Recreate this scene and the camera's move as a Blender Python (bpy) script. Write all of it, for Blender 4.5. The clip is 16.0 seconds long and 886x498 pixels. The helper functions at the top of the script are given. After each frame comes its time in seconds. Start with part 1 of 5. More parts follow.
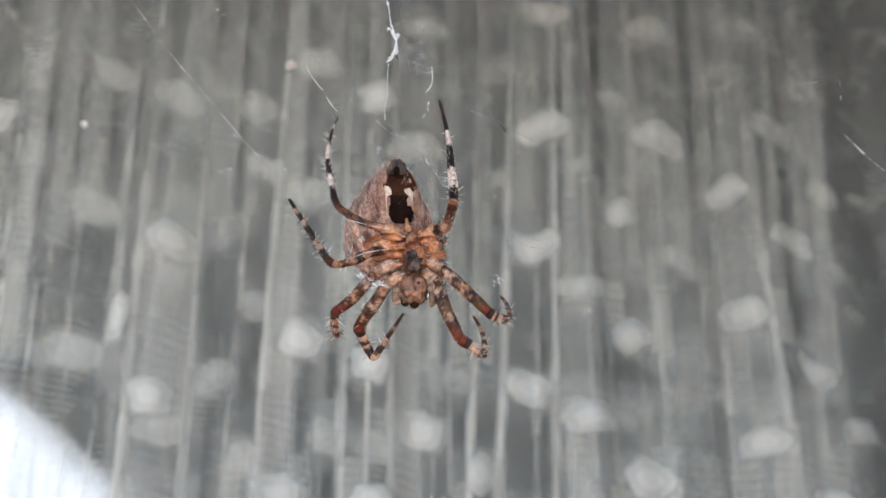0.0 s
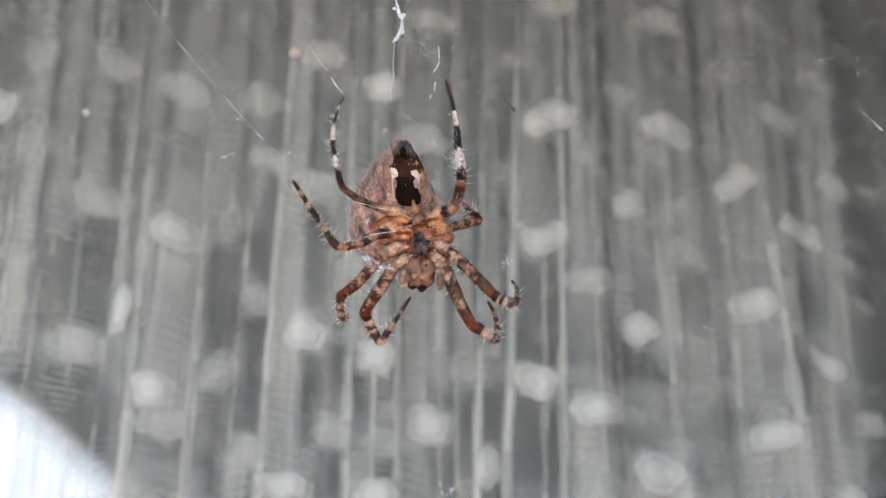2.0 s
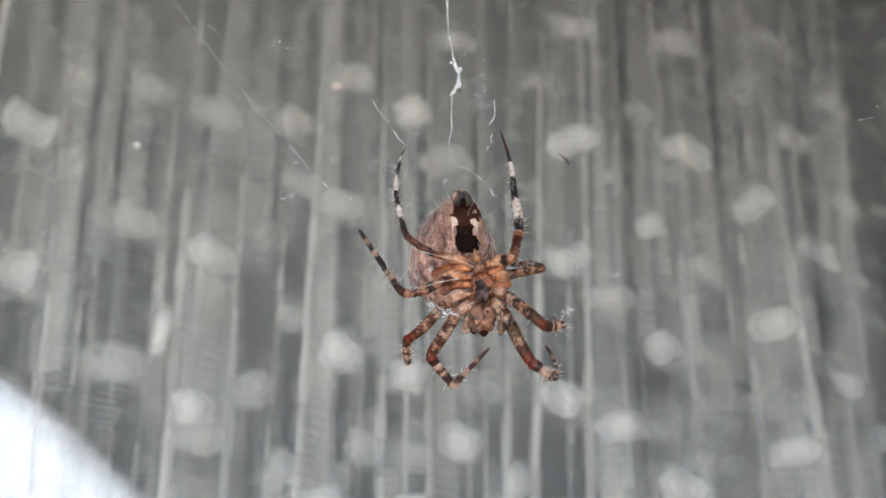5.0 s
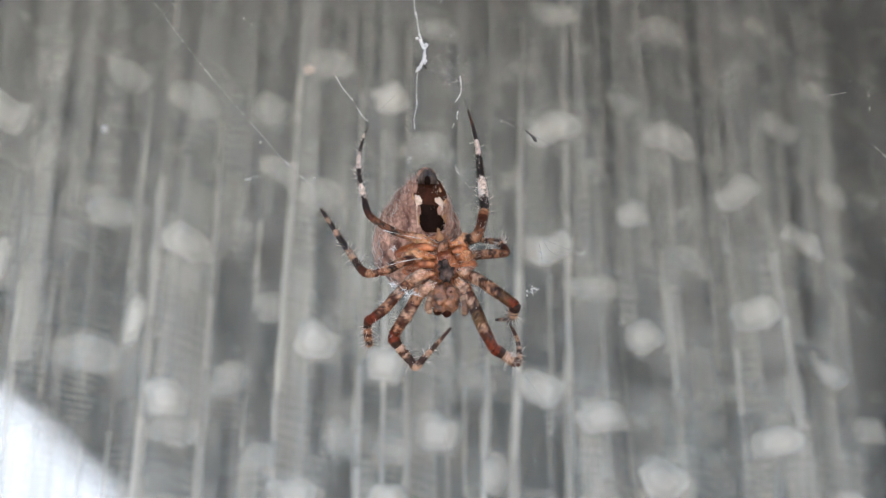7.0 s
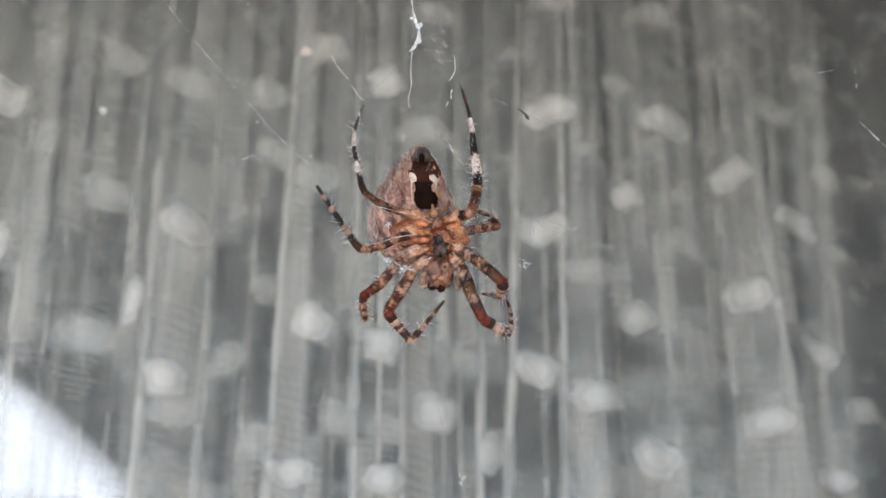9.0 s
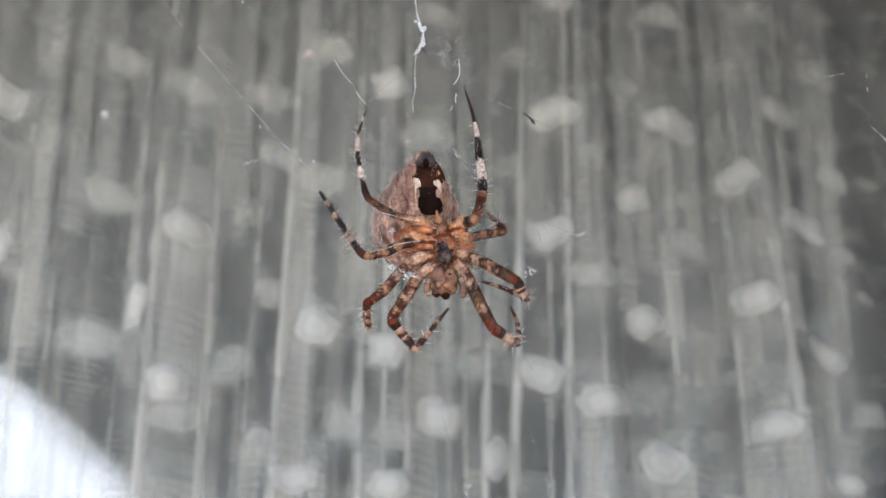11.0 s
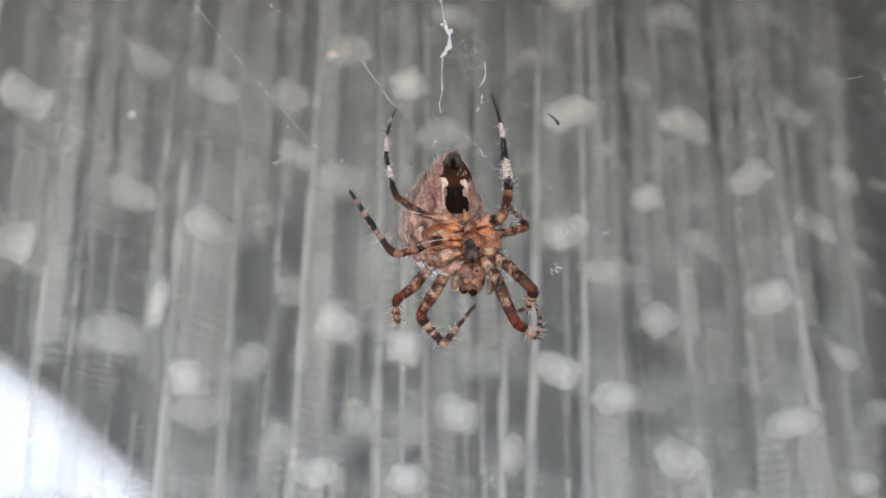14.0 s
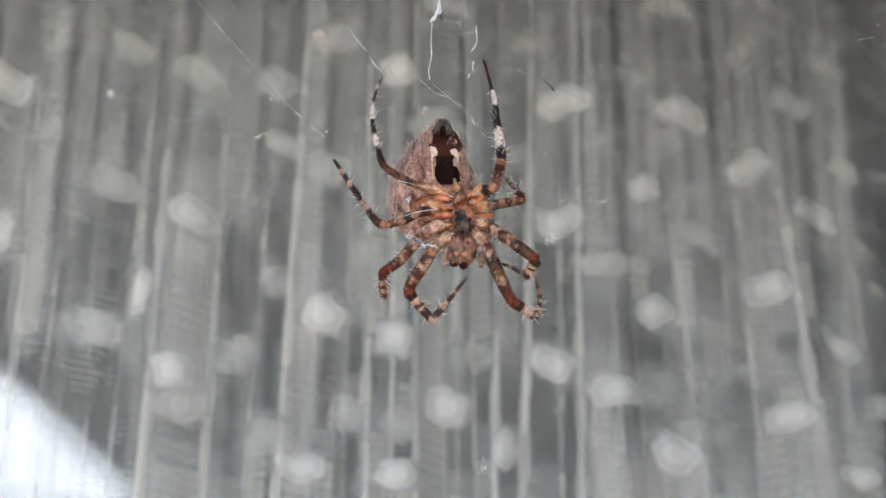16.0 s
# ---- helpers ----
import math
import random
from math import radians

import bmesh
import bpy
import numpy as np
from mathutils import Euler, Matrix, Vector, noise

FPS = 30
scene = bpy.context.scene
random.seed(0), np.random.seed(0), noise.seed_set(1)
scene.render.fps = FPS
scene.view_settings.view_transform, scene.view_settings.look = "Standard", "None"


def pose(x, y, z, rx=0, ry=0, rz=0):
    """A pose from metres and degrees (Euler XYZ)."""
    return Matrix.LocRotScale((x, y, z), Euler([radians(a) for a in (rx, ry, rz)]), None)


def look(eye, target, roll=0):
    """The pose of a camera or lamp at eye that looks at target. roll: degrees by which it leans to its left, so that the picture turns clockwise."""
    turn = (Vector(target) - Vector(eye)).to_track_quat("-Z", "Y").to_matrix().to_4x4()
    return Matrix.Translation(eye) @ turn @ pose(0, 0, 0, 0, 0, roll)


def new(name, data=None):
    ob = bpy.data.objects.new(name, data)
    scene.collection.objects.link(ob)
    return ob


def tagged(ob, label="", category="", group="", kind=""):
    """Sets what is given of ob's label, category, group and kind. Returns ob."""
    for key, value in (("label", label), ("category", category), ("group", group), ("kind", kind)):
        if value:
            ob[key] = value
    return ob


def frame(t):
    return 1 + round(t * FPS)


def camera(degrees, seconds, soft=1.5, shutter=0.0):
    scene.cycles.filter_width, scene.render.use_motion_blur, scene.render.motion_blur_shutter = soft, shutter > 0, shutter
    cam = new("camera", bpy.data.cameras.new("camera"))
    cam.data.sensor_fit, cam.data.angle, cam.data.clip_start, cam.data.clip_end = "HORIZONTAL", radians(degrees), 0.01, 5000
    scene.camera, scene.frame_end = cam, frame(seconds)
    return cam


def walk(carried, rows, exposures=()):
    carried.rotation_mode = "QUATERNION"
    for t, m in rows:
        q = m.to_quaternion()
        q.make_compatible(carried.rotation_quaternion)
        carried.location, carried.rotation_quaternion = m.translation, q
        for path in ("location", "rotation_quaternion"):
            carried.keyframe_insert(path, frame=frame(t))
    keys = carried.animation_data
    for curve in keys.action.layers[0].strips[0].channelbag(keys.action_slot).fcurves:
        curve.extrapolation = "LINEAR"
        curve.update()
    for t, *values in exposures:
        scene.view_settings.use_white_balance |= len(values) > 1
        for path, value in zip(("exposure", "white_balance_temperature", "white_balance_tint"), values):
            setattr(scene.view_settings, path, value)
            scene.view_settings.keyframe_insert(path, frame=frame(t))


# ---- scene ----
EYE = 1.5            # height of the eye; lengths below are in millimetres from the first eye unless they say otherwise
MM = 0.001

# time, x, y, z (mm), turns
PATH = [
    (0.0, 0.00, 0.00, 0.00, 115.00, -0.00, -0.00),
    (0.5, 0.12, -1.10, -0.03, 115.11, 0.13, 0.15),
    (1.0, -0.47, -0.55, -1.38, 115.20, -0.03, 0.28),
    (1.5, -2.09, -0.42, -0.35, 114.98, -0.00, 0.57),
    (2.0, -0.24, 2.46, -0.43, 115.03, 0.07, 0.28),
    (2.5, -0.68, 4.98, 0.09, 115.10, 0.05, 0.19),
    (3.0, -1.49, 3.32, 0.57, 115.06, 0.07, -0.05),
    (3.5, -4.62, -1.18, 1.22, 115.44, -0.06, 0.35),
    (4.0, -4.09, -3.89, 1.67, 115.28, -0.12, 0.43),
    (4.2, -5.61, -4.66, 0.90, 115.06, 0.01, 0.31),
    (6.5, -3.25, -2.13, 1.18, 114.75, 0.07, 0.05),
    (7.0, -2.75, -1.34, 0.69, 114.73, 0.15, -0.09),
    (7.5, -3.38, -1.23, -0.32, 114.69, 0.23, -0.02),
    (8.0, -3.75, -3.19, 0.04, 114.64, 0.30, -0.07),
    (8.5, -4.38, -4.28, 0.41, 114.32, 0.17, -0.09),
    (8.7, -2.52, -2.97, -0.87, 114.13, 0.28, -0.18),
    (11.0, -2.50, -1.35, 0.16, 114.17, 0.25, 0.05),
    (11.5, -4.21, -1.39, -0.75, 113.98, 0.09, 0.33),
    (12.0, -3.54, -2.36, -0.71, 113.98, -0.04, 0.08),
    (12.5, -3.94, -5.53, 0.13, 113.97, 0.07, 0.23),
    (13.0, -4.84, -7.64, 0.02, 114.06, 0.13, 0.30),
    (13.5, -5.30, -5.83, -1.06, 114.15, -0.01, 0.31),
    (14.0, -4.08, -3.63, -0.93, 114.10, -0.01, 0.35),
    (14.5, -3.27, -2.43, -0.09, 114.32, 0.07, 0.12),
    (15.0, -4.74, -1.49, -0.23, 114.14, 0.13, 0.15),
    (15.5, -4.42, 0.54, -0.14, 114.14, 0.09, 0.07),
    (16.0, -3.86, 2.12, -1.42, 114.44, 0.14, 0.02),
]
cam = camera(40.4, 16.0)
cam.data.dof.use_dof = True
cam.data.dof.focus_distance = 0.0965
cam.data.dof.aperture_fstop = 42.0
walk(cam, [(t, pose(x * MM, y * MM, EYE + z * MM, rx, ry, rz)) for t, x, y, z, rx, ry, rz in PATH],
     exposures=[(0.0, 2.95, 6640, 10), (4.2, 2.95, 6640, 10), (10.8, 2.91, 6640, 10), (16.0, 2.91, 6640, 10)])

# ---- sky and sun: bright overcast ----
world = bpy.data.worlds.new("overcast_sky")
scene.world = world
world.use_nodes = True
wn = world.node_tree
sky = wn.nodes.new("ShaderNodeTexSky")
sky.sky_type = "NISHITA"
sky.sun_disc = False
sky.sun_elevation = radians(52)
sky.sun_rotation = radians(60)
sky.air_density = 1.0
sky.dust_density = 4.0
sky.ozone_density = 1.0
wn.links.new(sky.outputs[0], wn.nodes["Background"].inputs[0])
wn.nodes["Background"].inputs[1].default_value = 0.115

sun_data = bpy.data.lights.new("sun", "SUN")
sun_data.energy = 1.7
sun_data.angle = radians(25)
sun_data.color = (1.0, 0.96, 0.9)
sun = new("sun", sun_data)
sun.matrix_world = look((2.75, 1.68, 5.6), (0, 0.1, 1.54))


# ---- materials ----
def node_mat(name):
    m = bpy.data.materials.new(name)
    m.use_nodes = True
    nt = m.node_tree
    return m, nt, nt.nodes["Principled BSDF"]


def rgba(c):
    return (*c, 1.0)


def noisy(name, a, b, scale, rough=0.7, bump=0.0, fine=None, metal=0.0, sss=0.0, spec=0.5, lo=0.35, hi=0.65, stretch=None):
    """Two colours mixed by a noise, with a finer noise for grain and bump. scale: per metre."""
    m, nt, bsdf = node_mat(name)
    co = nt.nodes.new("ShaderNodeTexCoord")
    n1 = nt.nodes.new("ShaderNodeTexNoise")
    n1.inputs["Scale"].default_value = scale
    n1.inputs["Detail"].default_value = 6
    n2 = nt.nodes.new("ShaderNodeTexNoise")
    n2.inputs["Scale"].default_value = fine or scale * 6
    n2.inputs["Detail"].default_value = 4
    for n in (n1, n2):
        nt.links.new(co.outputs["Object"], n.inputs["Vector"])
    if stretch:
        mp = nt.nodes.new("ShaderNodeMapping")
        mp.inputs["Scale"].default_value = stretch
        nt.links.new(co.outputs["Object"], mp.inputs[0])
        nt.links.new(mp.outputs[0], n1.inputs["Vector"])
    ramp = nt.nodes.new("ShaderNodeValToRGB")
    ramp.color_ramp.elements[0].position, ramp.color_ramp.elements[1].position = lo, hi
    ramp.color_ramp.elements[0].color, ramp.color_ramp.elements[1].color = rgba(a), rgba(b)
    nt.links.new(n1.outputs[0], ramp.inputs[0])
    mix = nt.nodes.new("ShaderNodeMix")
    mix.data_type, mix.blend_type = "RGBA", "MULTIPLY"
    mix.inputs[0].default_value = 0.55
    rampf = nt.nodes.new("ShaderNodeValToRGB")
    rampf.color_ramp.elements[0].position, rampf.color_ramp.elements[1].position = 0.3, 0.62
    rampf.color_ramp.elements[0].color, rampf.color_ramp.elements[1].color = (0.35, 0.33, 0.32, 1), (1, 1, 1, 1)
    nt.links.new(n2.outputs[0], rampf.inputs[0])
    nt.links.new(ramp.outputs[0], mix.inputs[6])
    nt.links.new(rampf.outputs[0], mix.inputs[7])
    nt.links.new(mix.outputs[2], bsdf.inputs["Base Color"])
    bsdf.inputs["Roughness"].default_value = rough
    bsdf.inputs["Metallic"].default_value = metal
    bsdf.inputs["Specular IOR Level"].default_value = spec
    if sss:
        bsdf.inputs["Subsurface Weight"].default_value = sss
        bsdf.inputs["Subsurface Radius"].default_value = (0.0006, 0.0003, 0.0002)
    if bump:
        bp = nt.nodes.new("ShaderNodeBump")
        bp.inputs["Strength"].default_value = 0.7
        bp.inputs["Distance"].default_value = bump
        nt.links.new(n2.outputs[0], bp.inputs["Height"])
        nt.links.new(bp.outputs[0], bsdf.inputs["Normal"])
    return m


def cloth(name, cover, colour, weft, warp, rib=0.55, blot=1.6, patch=0.0, ply=0.2):
    """Sheer woven cloth: threads of the given colour that cover that share of it; weft, warp: thread pitch in metres."""
    m, nt, bsdf = node_mat(name)
    nt.nodes.remove(bsdf)
    out = nt.nodes["Material Output"]
    co = nt.nodes.new("ShaderNodeTexCoord")
    sep = nt.nodes.new("ShaderNodeSeparateXYZ")
    nt.links.new(co.outputs["Object"], sep.inputs[0])

    def math_node(op, a, b):
        n = nt.nodes.new("ShaderNodeMath")
        n.operation = op
        for k, v in enumerate((a, b)):
            if isinstance(v, (int, float)):
                n.inputs[k].default_value = v
            elif v is not None:
                nt.links.new(v, n.inputs[k])
        return n.outputs[0]

    wob = nt.nodes.new("ShaderNodeTexNoise")
    wob.inputs["Scale"].default_value = 60
    wob.inputs["Detail"].default_value = 3
    nt.links.new(co.outputs["Object"], wob.inputs["Vector"])
    zz = math_node("ADD", math_node("ADD", sep.outputs[2], math_node("MULTIPLY", sep.outputs[0], 0.12)), math_node("MULTIPLY", wob.outputs[0], weft * 1.9))
    weave = math_node("SINE", math_node("MULTIPLY", zz, 2 * math.pi / weft), None)
    warps = math_node("SINE", math_node("MULTIPLY", sep.outputs[0], 2 * math.pi / warp), None)
    blotch = nt.nodes.new("ShaderNodeTexNoise")
    blotch.inputs["Scale"].default_value = 140
    blotch.inputs["Detail"].default_value = 5
    mp = nt.nodes.new("ShaderNodeMapping")
    mp.inputs["Scale"].default_value = (1.0, 1.0, 0.12)
    nt.links.new(co.outputs["Object"], mp.inputs[0])
    nt.links.new(mp.outputs[0], blotch.inputs["Vector"])
    fade = nt.nodes.new("ShaderNodeTexNoise")
    fade.inputs["Scale"].default_value = 170
    fade.inputs["Detail"].default_value = 2
    nt.links.new(co.outputs["Object"], fade.inputs["Vector"])
    clear = math_node("MAXIMUM", math_node("MINIMUM", math_node("MULTIPLY", math_node("SUBTRACT", fade.outputs[0], 0.38), 5.0), 1.2), 0.45)
    weave = math_node("MULTIPLY", weave, clear)
    k = math_node("ADD", cover, math_node("MULTIPLY", weave, cover * rib))
    k = math_node("ADD", k, math_node("MULTIPLY", warps, cover * ply))
    k = math_node("ADD", k, math_node("MULTIPLY", math_node("SUBTRACT", blotch.outputs[0], 0.5), cover * blot))
    if patch:
        wide = nt.nodes.new("ShaderNodeTexNoise")
        wide.inputs["Scale"].default_value = 55
        wide.inputs["Detail"].default_value = 3
        mp2 = nt.nodes.new("ShaderNodeMapping")
        mp2.inputs["Scale"].default_value = (1.6, 1.0, 0.55)
        nt.links.new(co.outputs["Object"], mp2.inputs[0])
        nt.links.new(mp2.outputs[0], wide.inputs["Vector"])
        k = math_node("ADD", k, math_node("MULTIPLY", math_node("SUBTRACT", wide.outputs[0], 0.5), patch))
    k = math_node("MAXIMUM", math_node("MINIMUM", k, 0.95), 0.02)
    dif = nt.nodes.new("ShaderNodeBsdfDiffuse")
    dif.inputs[0].default_value = rgba(colour)
    trl = nt.nodes.new("ShaderNodeBsdfTranslucent")
    trl.inputs[0].default_value = rgba(colour)
    thread = nt.nodes.new("ShaderNodeMixShader")
    thread.inputs[0].default_value = 0.3
    nt.links.new(dif.outputs[0], thread.inputs[1])
    nt.links.new(trl.outputs[0], thread.inputs[2])
    hole = nt.nodes.new("ShaderNodeBsdfTransparent")
    mix = nt.nodes.new("ShaderNodeMixShader")
    nt.links.new(k, mix.inputs[0])
    nt.links.new(hole.outputs[0], mix.inputs[1])
    nt.links.new(thread.outputs[0], mix.inputs[2])
    nt.links.new(mix.outputs[0], out.inputs[0])
    return m


# voile a little cooler than the dense cloth, tinted for the bluish skylight
M_SHEER = cloth("sheer_voile", 0.142, (0.78, 0.79, 0.75), 0.00106, 0.00062, 1.25, 0.8, 0.17)
M_SHEER_BACK = cloth("sheer_voile_behind", 0.160, (0.76, 0.79, 0.77), 0.0014, 0.0007, 0.4, 0.8, 0.17)
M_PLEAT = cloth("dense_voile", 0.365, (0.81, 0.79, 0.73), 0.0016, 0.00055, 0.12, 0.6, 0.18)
# thinner cloth for the band tops, standing in for dimmer light
M_PLEAT_DIM = cloth("top_dimmed_voile", 0.285, (0.80, 0.79, 0.74), 0.0016, 0.00055, 0.12, 0.6, 0.18)
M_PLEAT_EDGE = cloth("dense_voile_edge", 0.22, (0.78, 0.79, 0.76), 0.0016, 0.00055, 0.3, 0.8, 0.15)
M_YARN = cloth("slub_yarn", 0.58, (0.83, 0.82, 0.77), 0.0011, 0.0009, 0.0, 1.2)
M_YARN_WORN = cloth("worn_yarn", 0.44, (0.83, 0.82, 0.77), 0.0011, 0.0009, 0.0, 1.3)
M_YARN_SOFT = cloth("soft_yarn", 0.31, (0.83, 0.82, 0.77), 0.0011, 0.0009, 0.0, 1.3)
M_YARN_FINE = cloth("fine_yarn", 0.23, (0.83, 0.82, 0.77), 0.0011, 0.0009, 0.0, 1.4)
M_YARN_HAIR = cloth("hair_yarn", 0.14, (0.83, 0.82, 0.77), 0.0011, 0.0009, 0.0, 1.4)
YARN_PLIES = [M_YARN, M_YARN_WORN, M_YARN_SOFT, M_YARN_FINE, M_YARN_HAIR]


def cotton(name, cover, colour):
    """A dot's core and three thinner rims of fuzz."""
    return [cloth(name + rim, cover * share, colour, 0.0012, 0.0009, 0.0, blot, 0.12, 0.0)
            for rim, share, blot in (("", 1.0, 0.9), ("_rim", 0.76, 1.2), ("_fringe", 0.40, 1.6), ("_fuzz", 0.16, 1.9))]


TUFT_LAYERS = {kind[0]: kind for kind in (cotton("cotton_tuft", 0.68, (0.86, 0.855, 0.81)), cotton("cotton_tuft_behind", 0.58, (0.84, 0.835, 0.79)), cotton("cotton_tuft_thin", 0.32, (0.84, 0.835, 0.79)))}
M_TUFT, M_TUFT_BACK, M_TUFT_THIN = TUFT_LAYERS
# added wall kept dark so that its reveal bounces little light
M_WALL = noisy("dark_grey_render", (0.07, 0.068, 0.062), (0.13, 0.125, 0.115), 3.0, 0.9, 0.002, 60)
# near-black tints put the unlit room's shade into its wall colours
M_ROOM = noisy("unlit_room_plaster", (0.020, 0.032, 0.038), (0.040, 0.055, 0.062), 1.6, 0.9, 0.002, 30)
M_ROOM_GREEN = noisy("unlit_room_green", (0.035, 0.055, 0.045), (0.06, 0.085, 0.07), 2.5, 0.7, 0.001, 40)
M_GROUND = noisy("pale_gravel", (0.24, 0.23, 0.21), (0.36, 0.345, 0.32), 2.0, 0.95, 0.01, 90)
M_BLACK = noisy("leg_black", (0.018, 0.011, 0.009), (0.085, 0.045, 0.032), 900, 0.45, 0.00004, 6000)
M_BROWN = noisy("leg_brown", (0.060, 0.028, 0.016), (0.28, 0.14, 0.080), 900, 0.45, 0.00004, 6000)
M_TAN = noisy("leg_tan", (0.24, 0.14, 0.085), (0.58, 0.40, 0.28), 900, 0.5, 0.00004, 6000)
M_ORANGE = noisy("skin_orange", (0.25, 0.066, 0.024), (0.68, 0.25, 0.105), 1100, 0.36, 0.0001, 4200, lo=0.42, hi=0.66)
M_FUR = noisy("abdomen_fur", (0.125, 0.042, 0.028), (0.86, 0.51, 0.385), 800, 0.45, 0.00026, 2200, spec=0.3, lo=0.34, hi=0.68, stretch=(1.6, 1.0, 0.35))
nt = M_FUR.node_tree
veins = nt.nodes.new("ShaderNodeTexVoronoi")
veins.feature = "DISTANCE_TO_EDGE"
veins.inputs["Scale"].default_value = 1150
warp = nt.nodes.new("ShaderNodeTexNoise")
warp.inputs["Scale"].default_value = 700
shift = nt.nodes.new("ShaderNodeMix")
shift.data_type, shift.inputs[0].default_value = "RGBA", 0.0022
co = nt.nodes.new("ShaderNodeTexCoord")
nt.links.new(co.outputs["Object"], warp.inputs["Vector"])
nt.links.new(co.outputs["Object"], shift.inputs[6])
nt.links.new(warp.outputs["Color"], shift.inputs[7])
nt.links.new(shift.outputs[2], veins.inputs["Vector"])
net = nt.nodes.new("ShaderNodeValToRGB")
net.color_ramp.elements[0].position, net.color_ramp.elements[1].position = 0.02, 0.16
net.color_ramp.elements[0].color, net.color_ramp.elements[1].color = (0.34, 0.27, 0.25, 1), (1, 1, 1, 1)
nt.links.new(veins.outputs["Distance"], net.inputs[0])
skin = nt.nodes["Principled BSDF"].inputs["Base Color"].links[0].from_socket
netmix = nt.nodes.new("ShaderNodeMix")
netmix.data_type, netmix.blend_type, netmix.inputs[0].default_value = "RGBA", "MULTIPLY", 0.58
nt.links.new(skin, netmix.inputs[6])
nt.links.new(net.outputs[0], netmix.inputs[7])
nt.links.new(netmix.outputs[2], nt.nodes["Principled BSDF"].inputs["Base Color"])
M_TIP = noisy("spinneret_skin", (0.012, 0.007, 0.006), (0.10, 0.07, 0.058), 1500, 0.4, 0.0001, 3500, spec=0.35)
M_UMBER = noisy("abdomen_umber", (0.020, 0.0065, 0.004), (0.066, 0.022, 0.011), 500, 0.55, 0.00006, 3500, spec=0.06)
M_NIGHT = noisy("abdomen_black", (0.006, 0.0035, 0.0025), (0.020, 0.009, 0.006), 500, 0.6, 0.00005, 3500, spec=0.04)
M_GINGER = noisy("abdomen_ginger", (0.30, 0.125, 0.052), (0.66, 0.37, 0.19), 500, 0.5, 0.00008, 3000)
M_MARK = noisy("abdomen_cream", (0.66, 0.46, 0.35), (0.84, 0.68, 0.56), 900, 0.55, 0.00005, 4000)
M_STERNUM = noisy("sternum_dark", (0.012, 0.008, 0.007), (0.15, 0.095, 0.078), 1500, 0.45, 0.0001, 5000, spec=0.18)
M_JAW = noisy("jaw_brown", (0.034, 0.012, 0.007), (0.44, 0.195, 0.105), 1300, 0.38, 0.00006, 4000)
M_SILK = noisy("silk_white", (0.80, 0.80, 0.79), (0.92, 0.92, 0.91), 500, 0.35)
M_HAIR = noisy("pale_hair", (0.60, 0.52, 0.46), (0.80, 0.74, 0.68), 900, 0.4)
M_SPECK = noisy("dark_speck", (0.012, 0.011, 0.011), (0.04, 0.035, 0.03), 900, 0.5)
M_BEIGE = noisy("beige_husk", (0.72, 0.58, 0.50), (0.85, 0.74, 0.66), 600, 0.7)


def fine_silk(name, cover):
    m, nt, bsdf = node_mat(name)
    bsdf.inputs["Base Color"].default_value = (0.85, 0.85, 0.84, 1)
    bsdf.inputs["Roughness"].default_value = 0.4
    bsdf.inputs["Alpha"].default_value = cover
    co = nt.nodes.new("ShaderNodeTexCoord")
    n = nt.nodes.new("ShaderNodeTexNoise")
    n.inputs["Scale"].default_value = 1800
    nt.links.new(co.outputs["Object"], n.inputs["Vector"])
    r = nt.nodes.new("ShaderNodeMapRange")
    r.inputs[1].default_value, r.inputs[2].default_value = 0.35, 0.7
    r.inputs[3].default_value, r.inputs[4].default_value = cover * 0.25, min(1.0, cover * 1.6)
    nt.links.new(n.outputs[0], r.inputs[0])
    nt.links.new(r.outputs[0], bsdf.inputs["Alpha"])
    return m


M_FINE = fine_silk("silk_fine", 0.21)
M_STRAND = fine_silk("silk_strand", 0.62)
M_LONG = fine_silk("silk_long", 0.42)


def pigment_mat(name, rough, fine, bump, spec, grain=0.7, glow_depth=0.0):
    """Skin coloured by the mesh's own pigment, with a finer grain over it."""
    m, nt, bsdf = node_mat(name)
    at = nt.nodes.new("ShaderNodeAttribute")
    at.attribute_name = "pigment"
    co = nt.nodes.new("ShaderNodeTexCoord")
    n = nt.nodes.new("ShaderNodeTexNoise")
    n.inputs["Scale"].default_value = fine
    n.inputs["Detail"].default_value = 5
    nt.links.new(co.outputs["Object"], n.inputs["Vector"])
    ramp = nt.nodes.new("ShaderNodeValToRGB")
    ramp.color_ramp.elements[0].position, ramp.color_ramp.elements[1].position = 0.32, 0.6
    ramp.color_ramp.elements[0].color, ramp.color_ramp.elements[1].color = (0.4, 0.36, 0.34, 1), (1, 1, 1, 1)
    nt.links.new(n.outputs[0], ramp.inputs[0])
    mix = nt.nodes.new("ShaderNodeMix")
    mix.data_type, mix.blend_type = "RGBA", "MULTIPLY"
    mix.inputs[0].default_value = grain
    nt.links.new(at.outputs["Color"], mix.inputs[6])
    nt.links.new(ramp.outputs[0], mix.inputs[7])
    nt.links.new(mix.outputs[2], bsdf.inputs["Base Color"])
    bsdf.inputs["Roughness"].default_value = rough
    bsdf.inputs["Specular IOR Level"].default_value = spec
    bsdf.inputs["Subsurface Weight"].default_value = glow_depth
    bsdf.inputs["Subsurface Radius"].default_value = (0.0009, 0.00045, 0.00025)
    bsdf.inputs["Subsurface Scale"].default_value = 1.0
    bp = nt.nodes.new("ShaderNodeBump")
    bp.inputs["Strength"].default_value = 0.8
    bp.inputs["Distance"].default_value = bump
    nt.links.new(n.outputs[0], bp.inputs["Height"])
    nt.links.new(bp.outputs[0], bsdf.inputs["Normal"])
    return m


